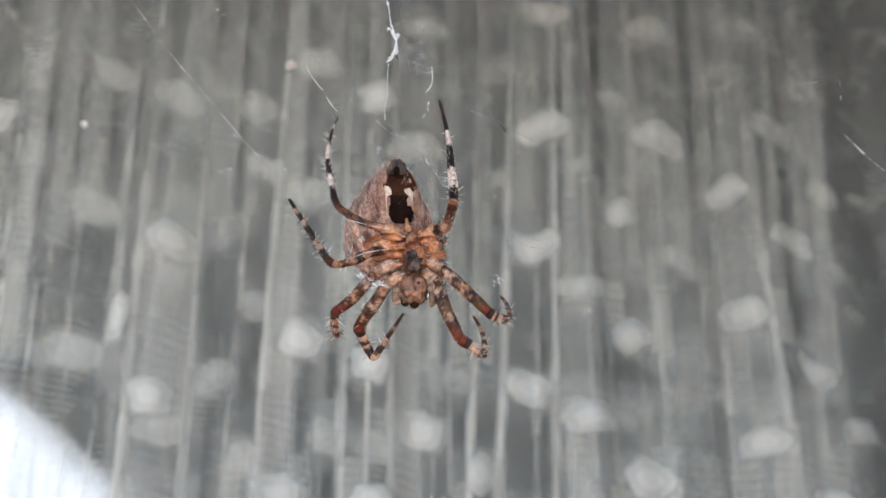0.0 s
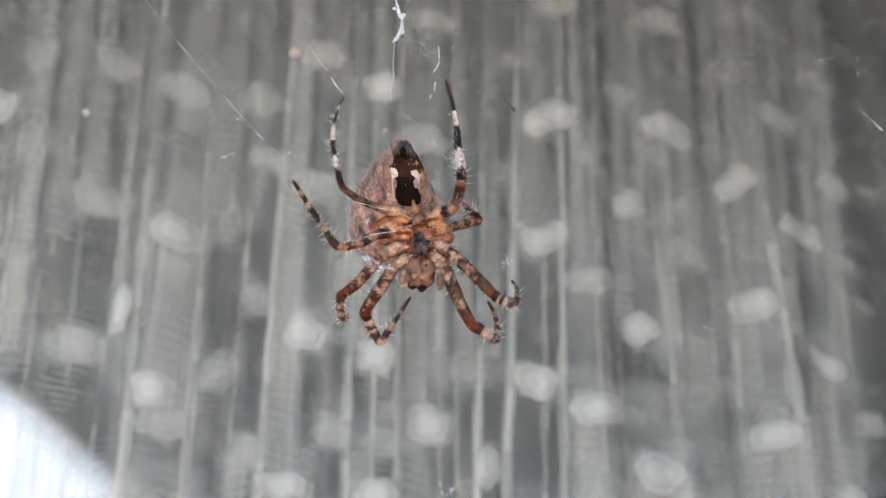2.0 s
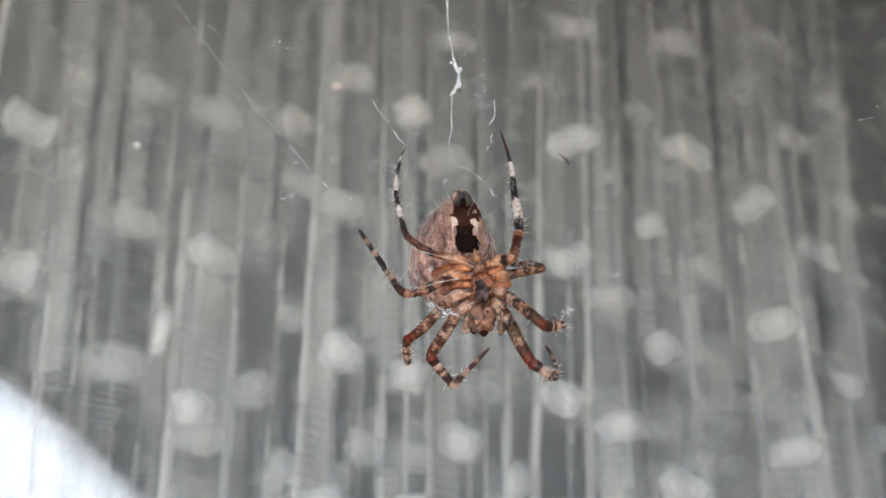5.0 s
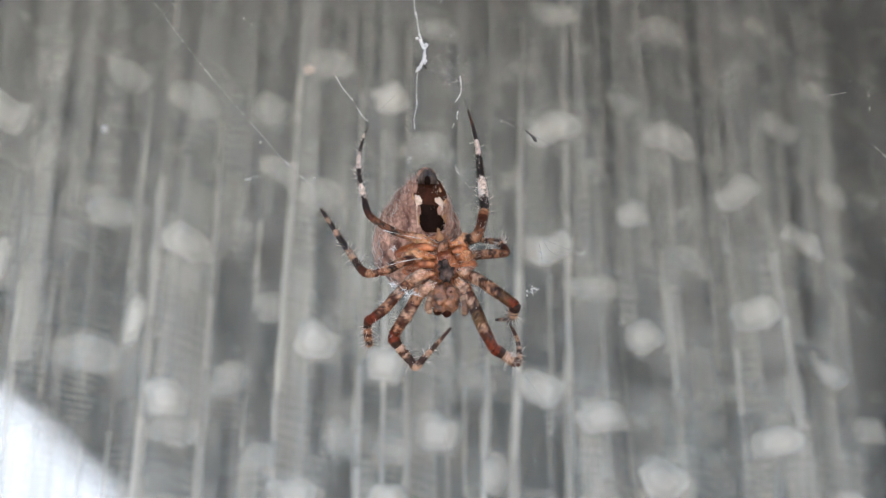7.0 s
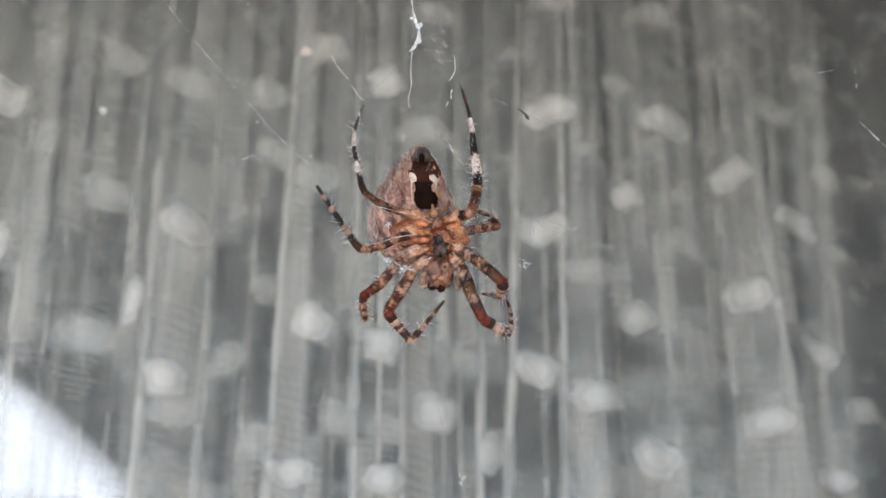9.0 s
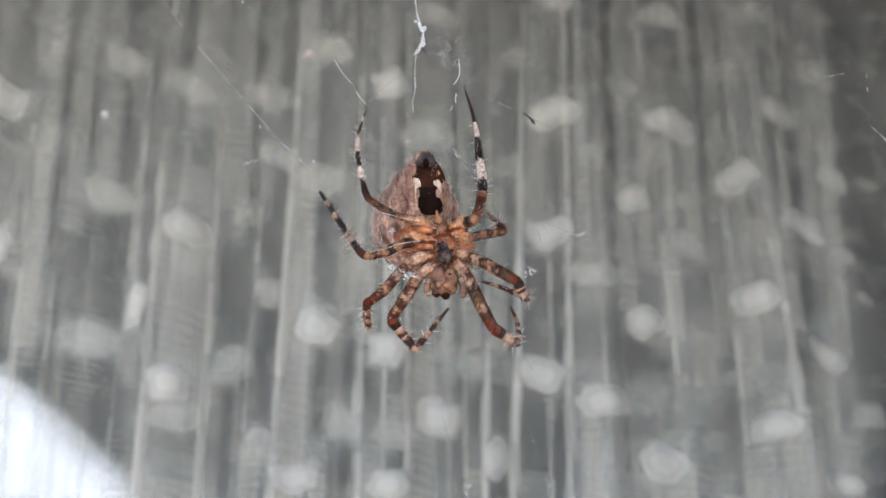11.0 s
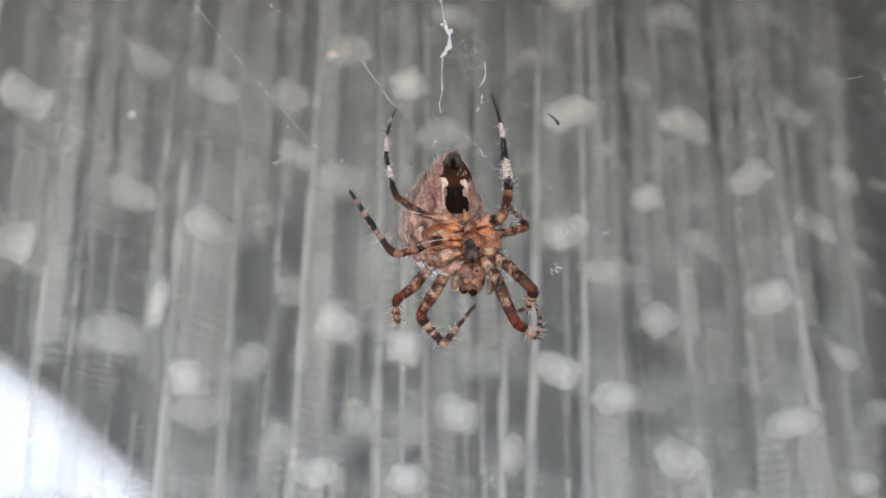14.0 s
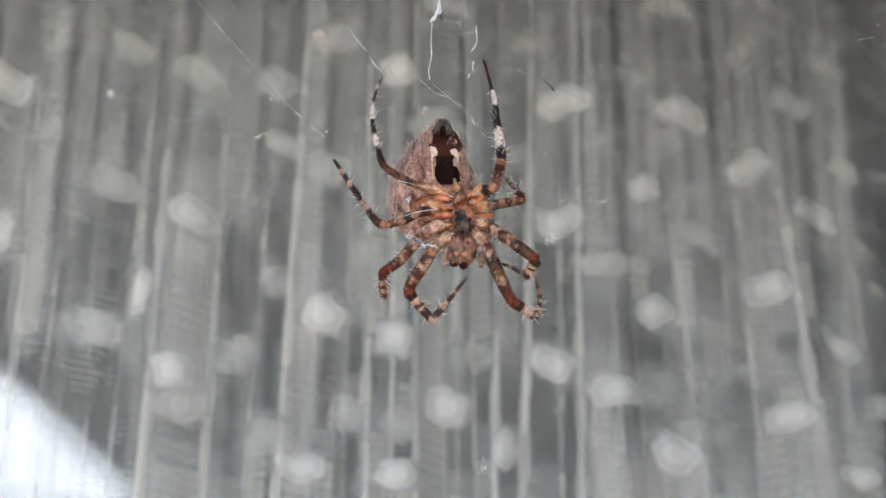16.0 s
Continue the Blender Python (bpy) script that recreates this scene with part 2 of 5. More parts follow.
M_LEG = pigment_mat("leg_skin", 0.4, 3200, 0.00010, 0.18, 0.7, 0.15)
M_BASE = pigment_mat("leg_base_skin", 0.30, 2600, 0.00016, 0.3, 0.6, 0.45)


# ---- mesh helpers ----
def part(name, bm, mats, parent=None, label="", smooth=True):
    """Links a bmesh as one mesh object under a thing or part."""
    me = bpy.data.meshes.new(name)
    if smooth:
        for fc in bm.faces:
            fc.smooth = True
    bm.to_mesh(me)
    bm.free()
    for m in mats if isinstance(mats, (list, tuple)) else [mats]:
        me.materials.append(m)
    ob = new(name, me)
    if parent:
        ob.parent = parent
    if label:
        ob["label"] = label
    return ob


def vec(p):
    return Vector(p) * MM


def tube(bm, pts, radii, mats=None, sides=8, flat=1.0, cap=True):
    """A tube through the points (metres) with a radius at each one, and a material number for each stretch."""
    rings = []
    up = Vector((0.13, 1, 0.21)).normalized()
    for i, p in enumerate(pts):
        d = (pts[min(i + 1, len(pts) - 1)] - pts[max(i - 1, 0)]).normalized()
        a = d.cross(up)
        if a.length < 1e-3:
            a = d.cross(Vector((1, 0, 0)))
        a.normalize()
        b = d.cross(a).normalized()
        rings.append([bm.verts.new(p + radii[i] * (math.cos(q) * a + flat * math.sin(q) * b))
                      for q in (2 * math.pi * k / sides for k in range(sides))])
    for i in range(len(rings) - 1):
        for k in range(sides):
            fc = bm.faces.new((rings[i][k], rings[i][(k + 1) % sides], rings[i + 1][(k + 1) % sides], rings[i + 1][k]))
            if mats:
                fc.material_index = mats[min(i, len(mats) - 1)]
    if cap:
        for r, rev, mi in ((rings[0], True, 0), (rings[-1], False, -1)):
            fc = bm.faces.new(r[::-1] if rev else r)
            if mats:
                fc.material_index = mats[mi]
    return rings


def banded(bm, rings, bands, seed, soft=0.06, jitter=0.12, speckle=0.95):
    """Lays pigment on the rings of a tube: bands of (colour, share of the length) with soft, uneven edges."""
    lay = bm.verts.layers.float_color["pigment"]
    total = sum(b for _, b in bands)
    n = len(rings)
    for i, ring in enumerate(rings):
        for k, v in enumerate(ring):
            q = 2 * math.pi * k / len(ring)
            dx, dy = math.cos(q), math.sin(q)
            u = i / (n - 1) + jitter * noise.noise(Vector((seed * 5 + dx * 1.4, dy * 1.4, i * 0.35))) + 0.5 * jitter * noise.noise(Vector((seed * 3 + dx * 3, dy * 3, i * 0.8)))
            u = max(0.0, min(1.0, u)) * total
            w, c, acc = 0.0, Vector((0, 0, 0)), 0.0
            for col, b in bands:
                lo, hi = acc, acc + b
                acc = hi
                e = soft * total
                g = max(0.0, min((u - lo) / e + 0.5, 1.0)) * max(0.0, min((hi - u) / e + 0.5, 1.0))
                if lo == 0.0:
                    g = max(0.0, min((hi - u) / e + 0.5, 1.0))
                elif abs(hi - total) < 1e-6:
                    g = max(0.0, min((u - lo) / e + 0.5, 1.0))
                w, c = w + g, c + Vector(col) * g
            c = c / max(w, 1e-6)
            c *= 1 - speckle * max(0.0, noise.noise(Vector((seed + dx * 4, dy * 4, i * 0.9))) * 1.6)
            v[lay] = (c.x, c.y, c.z, 1.0)


def smooth_path(pts, steps):
    """Points on a smooth line through pts."""
    out = []
    n = len(pts)
    for i in range(n - 1):
        p0, p1, p2, p3 = pts[max(i - 1, 0)], pts[i], pts[i + 1], pts[min(i + 2, n - 1)]
        for k in range(steps):
            u = k / steps
            out.append(0.5 * ((2 * p1) + (p2 - p0) * u + (2 * p0 - 5 * p1 + 4 * p2 - p3) * u * u + (3 * p1 - p0 - 3 * p2 + p3) * u ** 3))
    out.append(pts[-1].copy())
    return out


def spike(bm, root, tip, r, mat=0):
    d = (tip - root).normalized()
    a = d.orthogonal().normalized()
    b = d.cross(a)
    base = [bm.verts.new(root + r * (math.cos(q) * a + math.sin(q) * b)) for q in (0, 2.094, 4.189)]
    top = bm.verts.new(tip)
    for k in range(3):
        fc = bm.faces.new((base[k], base[(k + 1) % 3], top))
        fc.material_index = mat


def blob(bm, centre, axes, seg=20, rings=12, rough=0.0, seed=0.0, mat=0, turn=None):
    """An uneven ellipsoid (metres)."""
    vs = []
    rot = turn or Matrix.Identity(3)
    for i in range(rings + 1):
        th = math.pi * i / rings
        row = []
        for k in range(seg):
            ph = 2 * math.pi * k / seg
            d = Vector((math.sin(th) * math.cos(ph), math.sin(th) * math.sin(ph), math.cos(th)))
            w = 1 + rough * noise.noise(d * 2.3 + Vector((seed, seed * 2, seed * 3)))
            row.append(rot @ Vector((d.x * axes[0], d.y * axes[1], d.z * axes[2])) * w + centre)
            if i in (0, rings):
                break
        vs.append([bm.verts.new(p) for p in row])
    for i in range(rings):
        a, b = vs[i], vs[i + 1]
        for k in range(seg):
            k2 = (k + 1) % seg
            if len(a) == 1:
                fc = bm.faces.new((a[0], b[k], b[k2]))
            elif len(b) == 1:
                fc = bm.faces.new((a[k], b[0], a[k2]))
            else:
                fc = bm.faces.new((a[k], b[k], b[k2], a[k2]))
            fc.material_index = mat


def box(bm, lo, hi):
    v = [bm.verts.new((x, y, z)) for x in (lo[0], hi[0]) for y in (lo[1], hi[1]) for z in (lo[2], hi[2])]
    for q in ((0, 1, 3, 2), (4, 6, 7, 5), (0, 4, 5, 1), (2, 3, 7, 6), (0, 2, 6, 4), (1, 5, 7, 3)):
        bm.faces.new([v[k] for k in q])


def slab(name, boxes, mat, label, category):
    bm = bmesh.new()
    for lo, hi in boxes:
        box(bm, lo, hi)
    ob = part(name, bm, mat, smooth=False)
    return tagged(ob, label, category, kind="structure")


# ---- ground, house wall added to shade its window opening, room coloured dark behind ----
bm = bmesh.new()
N = 24
grid = [[bm.verts.new((sx, sy, -0.02 * noise.noise(Vector((sx, sy, 0)) * 0.02)))
         for sy in [math.copysign(abs(q) ** 3 * 900, q) for q in [k / N * 2 - 1 for k in range(N + 1)]]]
        for sx in [math.copysign(abs(q) ** 3 * 900, q) for q in [k / N * 2 - 1 for k in range(N + 1)]]]
for i in range(N):
    for k in range(N):
        bm.faces.new((grid[i][k], grid[i + 1][k], grid[i + 1][k + 1], grid[i][k + 1]))
tagged(part("ground", bm, M_GROUND), "pale gravel ground in front of the wall", "ground", kind="structure")

# unseen jamb and jutting lintel stand close to shade the curtain's right and top
OX0, OX, OZ0, OZ1 = -0.36, 0.13, 1.20, 1.664
WY0, WY1 = 0.02, 0.15
slab("wall_front", [((-1.2, WY0, 0), (OX0, WY1, 2.6)), ((OX, WY0, 0), (1.2, WY1, 2.6)),
                    ((OX0, WY0, 0), (OX, WY1, OZ0)), ((OX0, WY0 - 0.11, OZ1), (OX, WY1, 2.6))],
     M_WALL, "dark grey wall added round the curtained opening to shade it", "wall")
# unseen room box, added so that the space behind the curtain stays dark
slab("wall_west", [((-1.2, WY1, 0), (-1.05, 1.35, 2.6))], M_ROOM, "plastered side wall of the room, coloured dark to read as unlit", "wall")
slab("wall_east", [((1.05, WY1, 0), (1.2, 1.35, 2.6))], M_ROOM_GREEN, "green side wall of the room, coloured dark to read as unlit", "wall")
slab("floor", [((-1.05, WY1, 0), (1.05, 1.2, 0.03))], M_ROOM, "room floor, coloured dark to read as unlit", "floor")
slab("ceiling", [((-1.2, WY0, 2.6), (1.2, 1.35, 2.7))], M_ROOM, "flat ceiling of the room, coloured dark to read as unlit", "ceiling")


# far wall: under a sloping, rounded edge, an opening added for the bright patch
FY = 1.2
bm = bmesh.new()
edge = [(-1.05, 2.36), (-0.56, 1.978), (-0.465, 1.914), (-0.432, 1.891), (-0.40, 1.864), (-0.368, 1.833), (-0.336, 1.808), (-0.314, 1.788), (-0.301, 1.764), (-0.296, 1.72),
        (-0.296, 0.0), (1.05, 0.0), (1.05, 2.6), (-1.05, 2.6)]
front = [bm.verts.new((x, FY, z)) for x, z in edge]
back = [bm.verts.new((x, FY + 0.15, z)) for x, z in edge]
bm.faces.new(front)
bm.faces.new(back[::-1])
for k in range(len(edge)):
    k2 = (k + 1) % len(edge)
    bm.faces.new((front[k2], front[k], back[k], back[k2]))
bm.normal_update()
bmesh.ops.triangulate(bm, faces=bm.faces[:])
tagged(part("wall_north", bm, M_ROOM, smooth=False), "far wall coloured dark to read as unlit, with a sloping opening added for the bright patch", "wall", kind="structure")


# translucent bands added along the opening's edge to imitate its soft glare
for k, (name, cover) in enumerate((("soft_edge_dense", 0.72), ("soft_edge_open", 0.46), ("soft_edge_thin", 0.22))):
    bm = bmesh.new()
    lip = [(Vector((x, FY + 0.01 + 0.002 * k, z)), Vector((-0.62, 0, -0.78)) * 0.010) for x, z in edge[:11]]
    near, far = ([bm.verts.new(p + d * q) for p, d in lip] for q in (k - 0.02, k + 1))
    for i in range(len(lip) - 1):
        bm.faces.new((near[i], near[i + 1], far[i + 1], far[i]))
    tagged(part("trim", bm, cloth(name, cover, (0.42, 0.43, 0.44), 0.004, 0.003, 0.3, 0.6), smooth=False), "translucent grey bands added to soften the bright opening's edge", "trim", kind="structure")


# glowing sheet added far beyond the opening as the bright patch
m, nt, bsdf = node_mat("bright_patch_glow")
glow = nt.nodes.new("ShaderNodeEmission")
nz = nt.nodes.new("ShaderNodeTexNoise")
nz.inputs["Scale"].default_value = 0.09
nz.inputs["Detail"].default_value = 5
co = nt.nodes.new("ShaderNodeTexCoord")
cr = nt.nodes.new("ShaderNodeValToRGB")
cr.color_ramp.elements[0].position, cr.color_ramp.elements[1].position = 0.3, 0.7
cr.color_ramp.elements[0].color, cr.color_ramp.elements[1].color = (0.80, 0.90, 1.06, 1), (0.88, 0.96, 1.08, 1)
nt.links.new(co.outputs["Object"], nz.inputs["Vector"])
nt.links.new(nz.outputs[0], cr.inputs[0])
nt.links.new(cr.outputs[0], glow.inputs[0])
glow.inputs[1].default_value = 0.18
nt.links.new(glow.outputs[0], nt.nodes["Material Output"].inputs[0])
bm = bmesh.new()
cols = [[bm.verts.new((-95 + 100 * i / 20, 100 + 3 * math.sin(i * 0.9), z)) for z in (-0.1, 40, 78 + 6 * noise.noise(Vector((i * 0.6, 2, 0))))] for i in range(21)]
for i in range(20):
    for k in range(2):
        bm.faces.new((cols[i][k], cols[i + 1][k], cols[i + 1][k + 1], cols[i][k + 1]))
tagged(part("backdrop", bm, m), "glowing white sheet added far beyond the opening as the bright patch", "backdrop", kind="structure")


# ---- sheer curtains ----
def plane_y(x):
    """Depth of the curtain's mean plane at x, both in metres."""
    return 0.182 + 0.2 * x


def fold_front(x, z):
    return (0.0022 * math.sin(x * 165 + 0.7) + 0.0016 * math.sin(x * 371 + 1.9 + 0.8 * math.sin(z * 9)) + 0.0007 * math.sin(x * 940 + 0.3))


def fold_back(x, z):
    return 0.0030 * math.sin(x * 131 + 2.1) + 0.0018 * math.sin(x * 402 + 0.4 + 0.6 * math.sin(z * 7))


def sheet(name, mat, fold, off, x0, x1, z0, z1, nx=420, nz=16, parent=None):
    bm = bmesh.new()
    rows = []
    for i in range(nx + 1):
        x = x0 + (x1 - x0) * i / nx
        rows.append([])
        for k in range(nz + 1):
            z = z0 + (z1 - z0) * k / nz
            rows[-1].append(bm.verts.new((x, plane_y(x) + off + fold(x, z), z)))
    for i in range(nx):
        for k in range(nz):
            bm.faces.new((rows[i][k], rows[i + 1][k], rows[i + 1][k + 1], rows[i][k + 1]))
    return part(name, bm, mat, parent)


def strip(name, mat, fold, off, x, k, w, parent, z0, z1, seed, bulge=0.0004, uneven=0.25, edge_mat=None, flare=0.0, slub=0.0, gaps=(), ply=None, dim_above=None):
    """A band of yarn or doubled cloth that runs down the curtain: a shallow bowed section, a little uneven in width."""
    bm = bmesh.new()
    n = 230
    rows = []
    for i in range(n + 1):
        z = z0 + (z1 - z0) * i / n
        cx = x + k * (z - EYE - 0.04) + 0.0004 * noise.noise(Vector((seed, z * 14, 0))) + 0.00022 * noise.noise(Vector((seed, z * 90, 3)))
        ww = w * (1 + max(-0.72, min(0.8, flare * (EYE + 0.085 - z)))) * (1 + uneven * noise.noise(Vector((seed * 3.1, z * 30, 5)))) * (1 + slub * max(0.0, noise.noise(Vector((seed * 1.7, z * 120, 8)))))
        ring = []
        for q, d in ((-0.5, 0.0), (-0.36, -0.7 * bulge), (-0.2, -bulge), (0.2, -bulge), (0.36, -0.7 * bulge), (0.5, 0.0)):
            px = cx + q * ww
            ring.append(bm.verts.new((px, plane_y(px) + off + fold(px, z) + d, z)))
        rows.append(ring)
    for i in range(n):
        for a in range(5):
            fc = bm.faces.new((rows[i][a], rows[i][a + 1], rows[i + 1][a + 1], rows[i + 1][a]))
            fc.material_index = 1 if a in (0, 4) and edge_mat else 0
            if dim_above and fc.material_index == 0:
                # sparser cloth towards the top stands in for dimmer light there
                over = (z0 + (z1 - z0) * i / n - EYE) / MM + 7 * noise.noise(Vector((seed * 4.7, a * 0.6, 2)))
                fc.material_index = 1 if over > dim_above[1] else 2 if over > dim_above[0] else 0
    if ply is not None:
        # spun thick and thin: its ply changes along its length, sparser up high for dimmer light
        for i in range(n):
            z = z0 + (z1 - z0) * i / n
            level = ply + max(0.0, (z - EYE) / MM - 85) / 22 + 2.4 * noise.noise(Vector((seed * 5.3, z * 22, 1))) + 1.6 * noise.noise(Vector((seed * 2.9, z * 75, 4)))
            for a in range(5):
                fc = next(q for q in rows[i][a].link_faces if rows[i + 1][a + 1] in q.verts)
                fc.material_index = max(0, min(4, round(level + (1.5 if a in (0, 4) else 0))))
        return part(name, bm, YARN_PLIES, parent)
    if gaps:
        open_faces = []
        for i in range(n):
            z = (z0 + (z1 - z0) * (i + 0.5) / n - EYE) / MM
            for lo, hi in gaps:
                if lo < z < hi:
                    open_faces += [fc for fc in rows[i][0].link_faces if rows[i + 1][0] in fc.verts]
                    open_faces += [fc for v, u in zip(rows[i][1:5], rows[i + 1][1:5]) for fc in v.link_faces if u in fc.verts]
                elif lo - 5 < z < hi + 5:
                    for v, u in zip(rows[i][1:5], rows[i + 1][1:5]):
                        for fc in v.link_faces:
                            if u in fc.verts:
                                fc.material_index = 1
        bmesh.ops.delete(bm, geom=list(set(open_faces)), context="FACES_ONLY")
        bmesh.ops.delete(bm, geom=[v for v in bm.verts if not v.link_faces], context="VERTS")
    return part(name, bm, [mat, edge_mat, M_PLEAT_DIM] if edge_mat else mat, parent)


def tuft(mat, fold, off, x, z, w, h, angle, parent, seed):
    """A padded woven dot with a fuzzy, uneven outline."""
    bm = bmesh.new()
    ca, sa = math.cos(radians(angle)), math.sin(radians(angle))
    rings = []
    segs = 22
    for r, d in ((1.5, 0.0), (1.27, -0.1), (1.07, -0.3), (0.86, -0.55), (0.62, -0.8), (0.34, -1.0)):
        ring = []
        for q in range(segs):
            t = 2 * math.pi * q / segs
            e = 0.8
            lx = math.copysign(abs(math.cos(t)) ** e, math.cos(t)) * w / 2 * r
            lz = math.copysign(abs(math.sin(t)) ** e, math.sin(t)) * h / 2 * r
            u = 0.95 + 0.26 * noise.noise(Vector((math.cos(t) * 1.4 + seed * 7, math.sin(t) * 1.4, seed))) + 0.10 * noise.noise(Vector((math.cos(t) * 4 + seed * 3, math.sin(t) * 4, seed + r)))
            px, pz = x + (lx * ca - lz * sa) * u, z + (lx * sa + lz * ca) * u
            ring.append(bm.verts.new((px, plane_y(px) + off - 0.0006 + fold(px, pz) + d * 0.0004, pz)))
        rings.append(ring)
    for a in range(5):
        for q in range(segs):
            fc = bm.faces.new((rings[a][q], rings[a][(q + 1) % segs], rings[a + 1][(q + 1) % segs], rings[a + 1][q]))
            fc.material_index = (3, 2, 1, 1, 0)[a]
    bm.faces.new(rings[5])
    return part("tuft", bm, TUFT_LAYERS[mat], parent)


CX0, CX1, CZ0, CZ1 = -0.352, 0.113, OZ0 + 0.004, OZ1

# yarns: x at spider height (mm), lean, width (mm)
YARNS_LEFT = [(-46.2, -0.021, 1.1), (-28, 0.019, 1.06), (-65.8, -0.058, 0.83), (-32.7, 0.005, 0.77), (-51.1, 0.009, 0.81), (-39, -0.01, 0.83), (-60.4, -0.031, 0.56), (-65, -0.134, 0.56), (-58.3, -0.052, 0.5), (-54.3, -0.067, 0.51), (-18.8, -0.007, 0.72)]
YARNS_MIDDLE = [(8.5, 0.048, 1.25), (-15.1, -0.011, 1.1), (-7.9, -0.004, 0.93), (3.9, 0.032, 0.91), (-11.2, -0.015, 0.61), (1.1, -0.006, 0.63), (-12, 0.014, 0.57), (-1.1, -0.001, 0.58), (14.5, 0.03, 0.65), (17.2, 0.033, 0.88)]
YARNS_RIGHT = [(37.1, -0.026, 1.12), (56.7, -0.027, 1.27), (28, -0.023, 1.07), (48, 0.01, 1), (66.4, -0, 0.95), (41.8, 0.012, 0.72), (23, 0.03, 0.71), (44.1, -0.001, 0.71), (62.9, 0.009, 0.77), (32, 0.03, 0.77), (19.9, 0.023, 0.56), (51.8, -0.01, 0.6), (49, 0.005, 0.66)]
# denser bands of cloth between the yarns: x, lean, width, and the heights over the eye between which each is thin
# first five bands are cut away at the foot to imitate glare hiding them
BANDS_LEFT = [(-70.2, -0.064, 4.9, [(38.8, 74.5)]),
    (-65.8, -0.03, 3.8, [(38.6, 57.5)]),
    (-59.1, -0.037, 3.35, [(64.0, 80.9), (38.3, 60.4)]),
    (-54.7, -0.04, 5.07, [(65.3, 84.5), (38.5, 60.7)]),
    (-49.5, -0.039, 2.23, [(64.6, 67.4), (38.3, 55.4)]),
    (-46.5, -0.012, 1.9, [(48.5, 60.8)]),
    (-42.6, 0.008, 7.68, [(46.4, 49.0)]),
    (-37.8, 0.003, 5.3, [(64.5, 82.2), (41.7, 58.4)]),
    (-31.7, 0.003, 3.05, [(77.1, 85.3), (52.4, 71.2)]),
    (-26.1, 0.008, 5.08, [])]
BANDS_MIDDLE = [(-21.6, 0.008, 2.38, [(71.1, 89.5), (49.6, 63.9)]),
    (-17.1, -0.015, 2.77, [(57.3, 65.8), (41.7, 48.7)]),
    (-13.5, -0.016, 2.79, [(53.5, 59.0)]),
    (-9.6, -0.027, 2.62, [(55.5, 61.1), (44.0, 49.3)]),
    (-5.6, -0.009, 4.17, []),
    (-1.4, -0.009, 2.48, [(54.8, 60.4), (44.8, 51.1)]),
    (2.9, -0.011, 3.28, [(51.7, 60.6)]),
    (6.6, 0.008, 3.31, [(51.3, 60.7), (42.9, 46.7)]),
    (12.1, 0.037, 4.94, [(66.4, 84.1), (45.4, 59.3)])]
BANDS_RIGHT = [(17.9, 0.022, 2.6, [(73.2, 82.5), (63.4, 69.2), (43.5, 56.0)]),
    (20.7, 0.025, 3.02, [(64.3, 73.2)]),
    (23.5, 0.03, 3.04, [(63.0, 72.9), (49.9, 53.6)]),
    (28.3, 0.024, 3.68, [(61.8, 69.8), (51.2, 55.0)]),
    (32.4, 0.024, 3.5, [(76.6, 81.9), (62.3, 67.3), (52.5, 57.3)]),
    (36.1, 0.032, 3.74, [(53.5, 65.2)]),
    (41, 0.036, 4.2, [(76.6, 84.2), (46.6, 56.2)]),
    (45.2, 0.039, 3.6, [(48.9, 63.9)]),
    (49.6, 0.031, 3.84, [(56.7, 60.6)]),
    (52.6, 0.046, 3.88, [(65.0, 70.1), (46.6, 49.4)]),
    (55.6, 0.071, 4.35, [(62.4, 67.4)]),
    (60.8, 0.069, 4.39, [(73.9, 83.5)]),
    (64.8, 0.069, 4.43, [(58.8, 62.9)])]
BANDS_BEHIND = [(-46.6, 0.005, 7.97, [(101.8, 111.3)]),
    (-69.7, -0.047, 6.28, [(41.1, 65.2)]),
    (-26.9, -0.012, 5.4, [(50.0, 64.0)]),
    (-12.0, -0.014, 4.2, [(42.0, 60.0)]),
    (-3.3, -0.011, 5.4, [(129.4, 144.2), (44.5, 60.0)]),
    (24.7, 0.004, 6.57, []),
    (36.2, -0.005, 7.2, [(69.6, 78.5)]),
    (44.0, 0.013, 7.8, []),
    (55.1, 0.027, 7.4, []),
    (61.4, 0.055, 5.91, [(69.4, 78.4)]),
    (68.8, 0.049, 5.99, []),
    (-53.0, -0.079, 2.42, [])]
# woven dots: x, height over the eye, width, height (mm), tilt
TUFTS_FRONT_A = [(-73.8, 103.3, 7, 6, -4), (-72.2, 77.4, 4.9, 6.5, 0), (-42.6, 81, 6.7, 5.3, -14), (-48.6, 66.5, 2.8, 7.4, -7), (-43.3, 55.3, 5.8, 5.3, 0), (-22.4, 66.3, 6.2, 5.4, -10), (-11.3, 62.1, 5.3, 5.6, 0), (-11.2, 109.9, 6, 5.3, 20), (-3.6, 52.9, 6.3, 5.8, 0), (5.7, 46.6, 3.2, 6.5, -8), (13.8, 61.2, 6.6, 5.1, -28), (23, 55.6, 8.6, 4.7, 3), (32.5, 47.1, 7.2, 5.5, -4)]
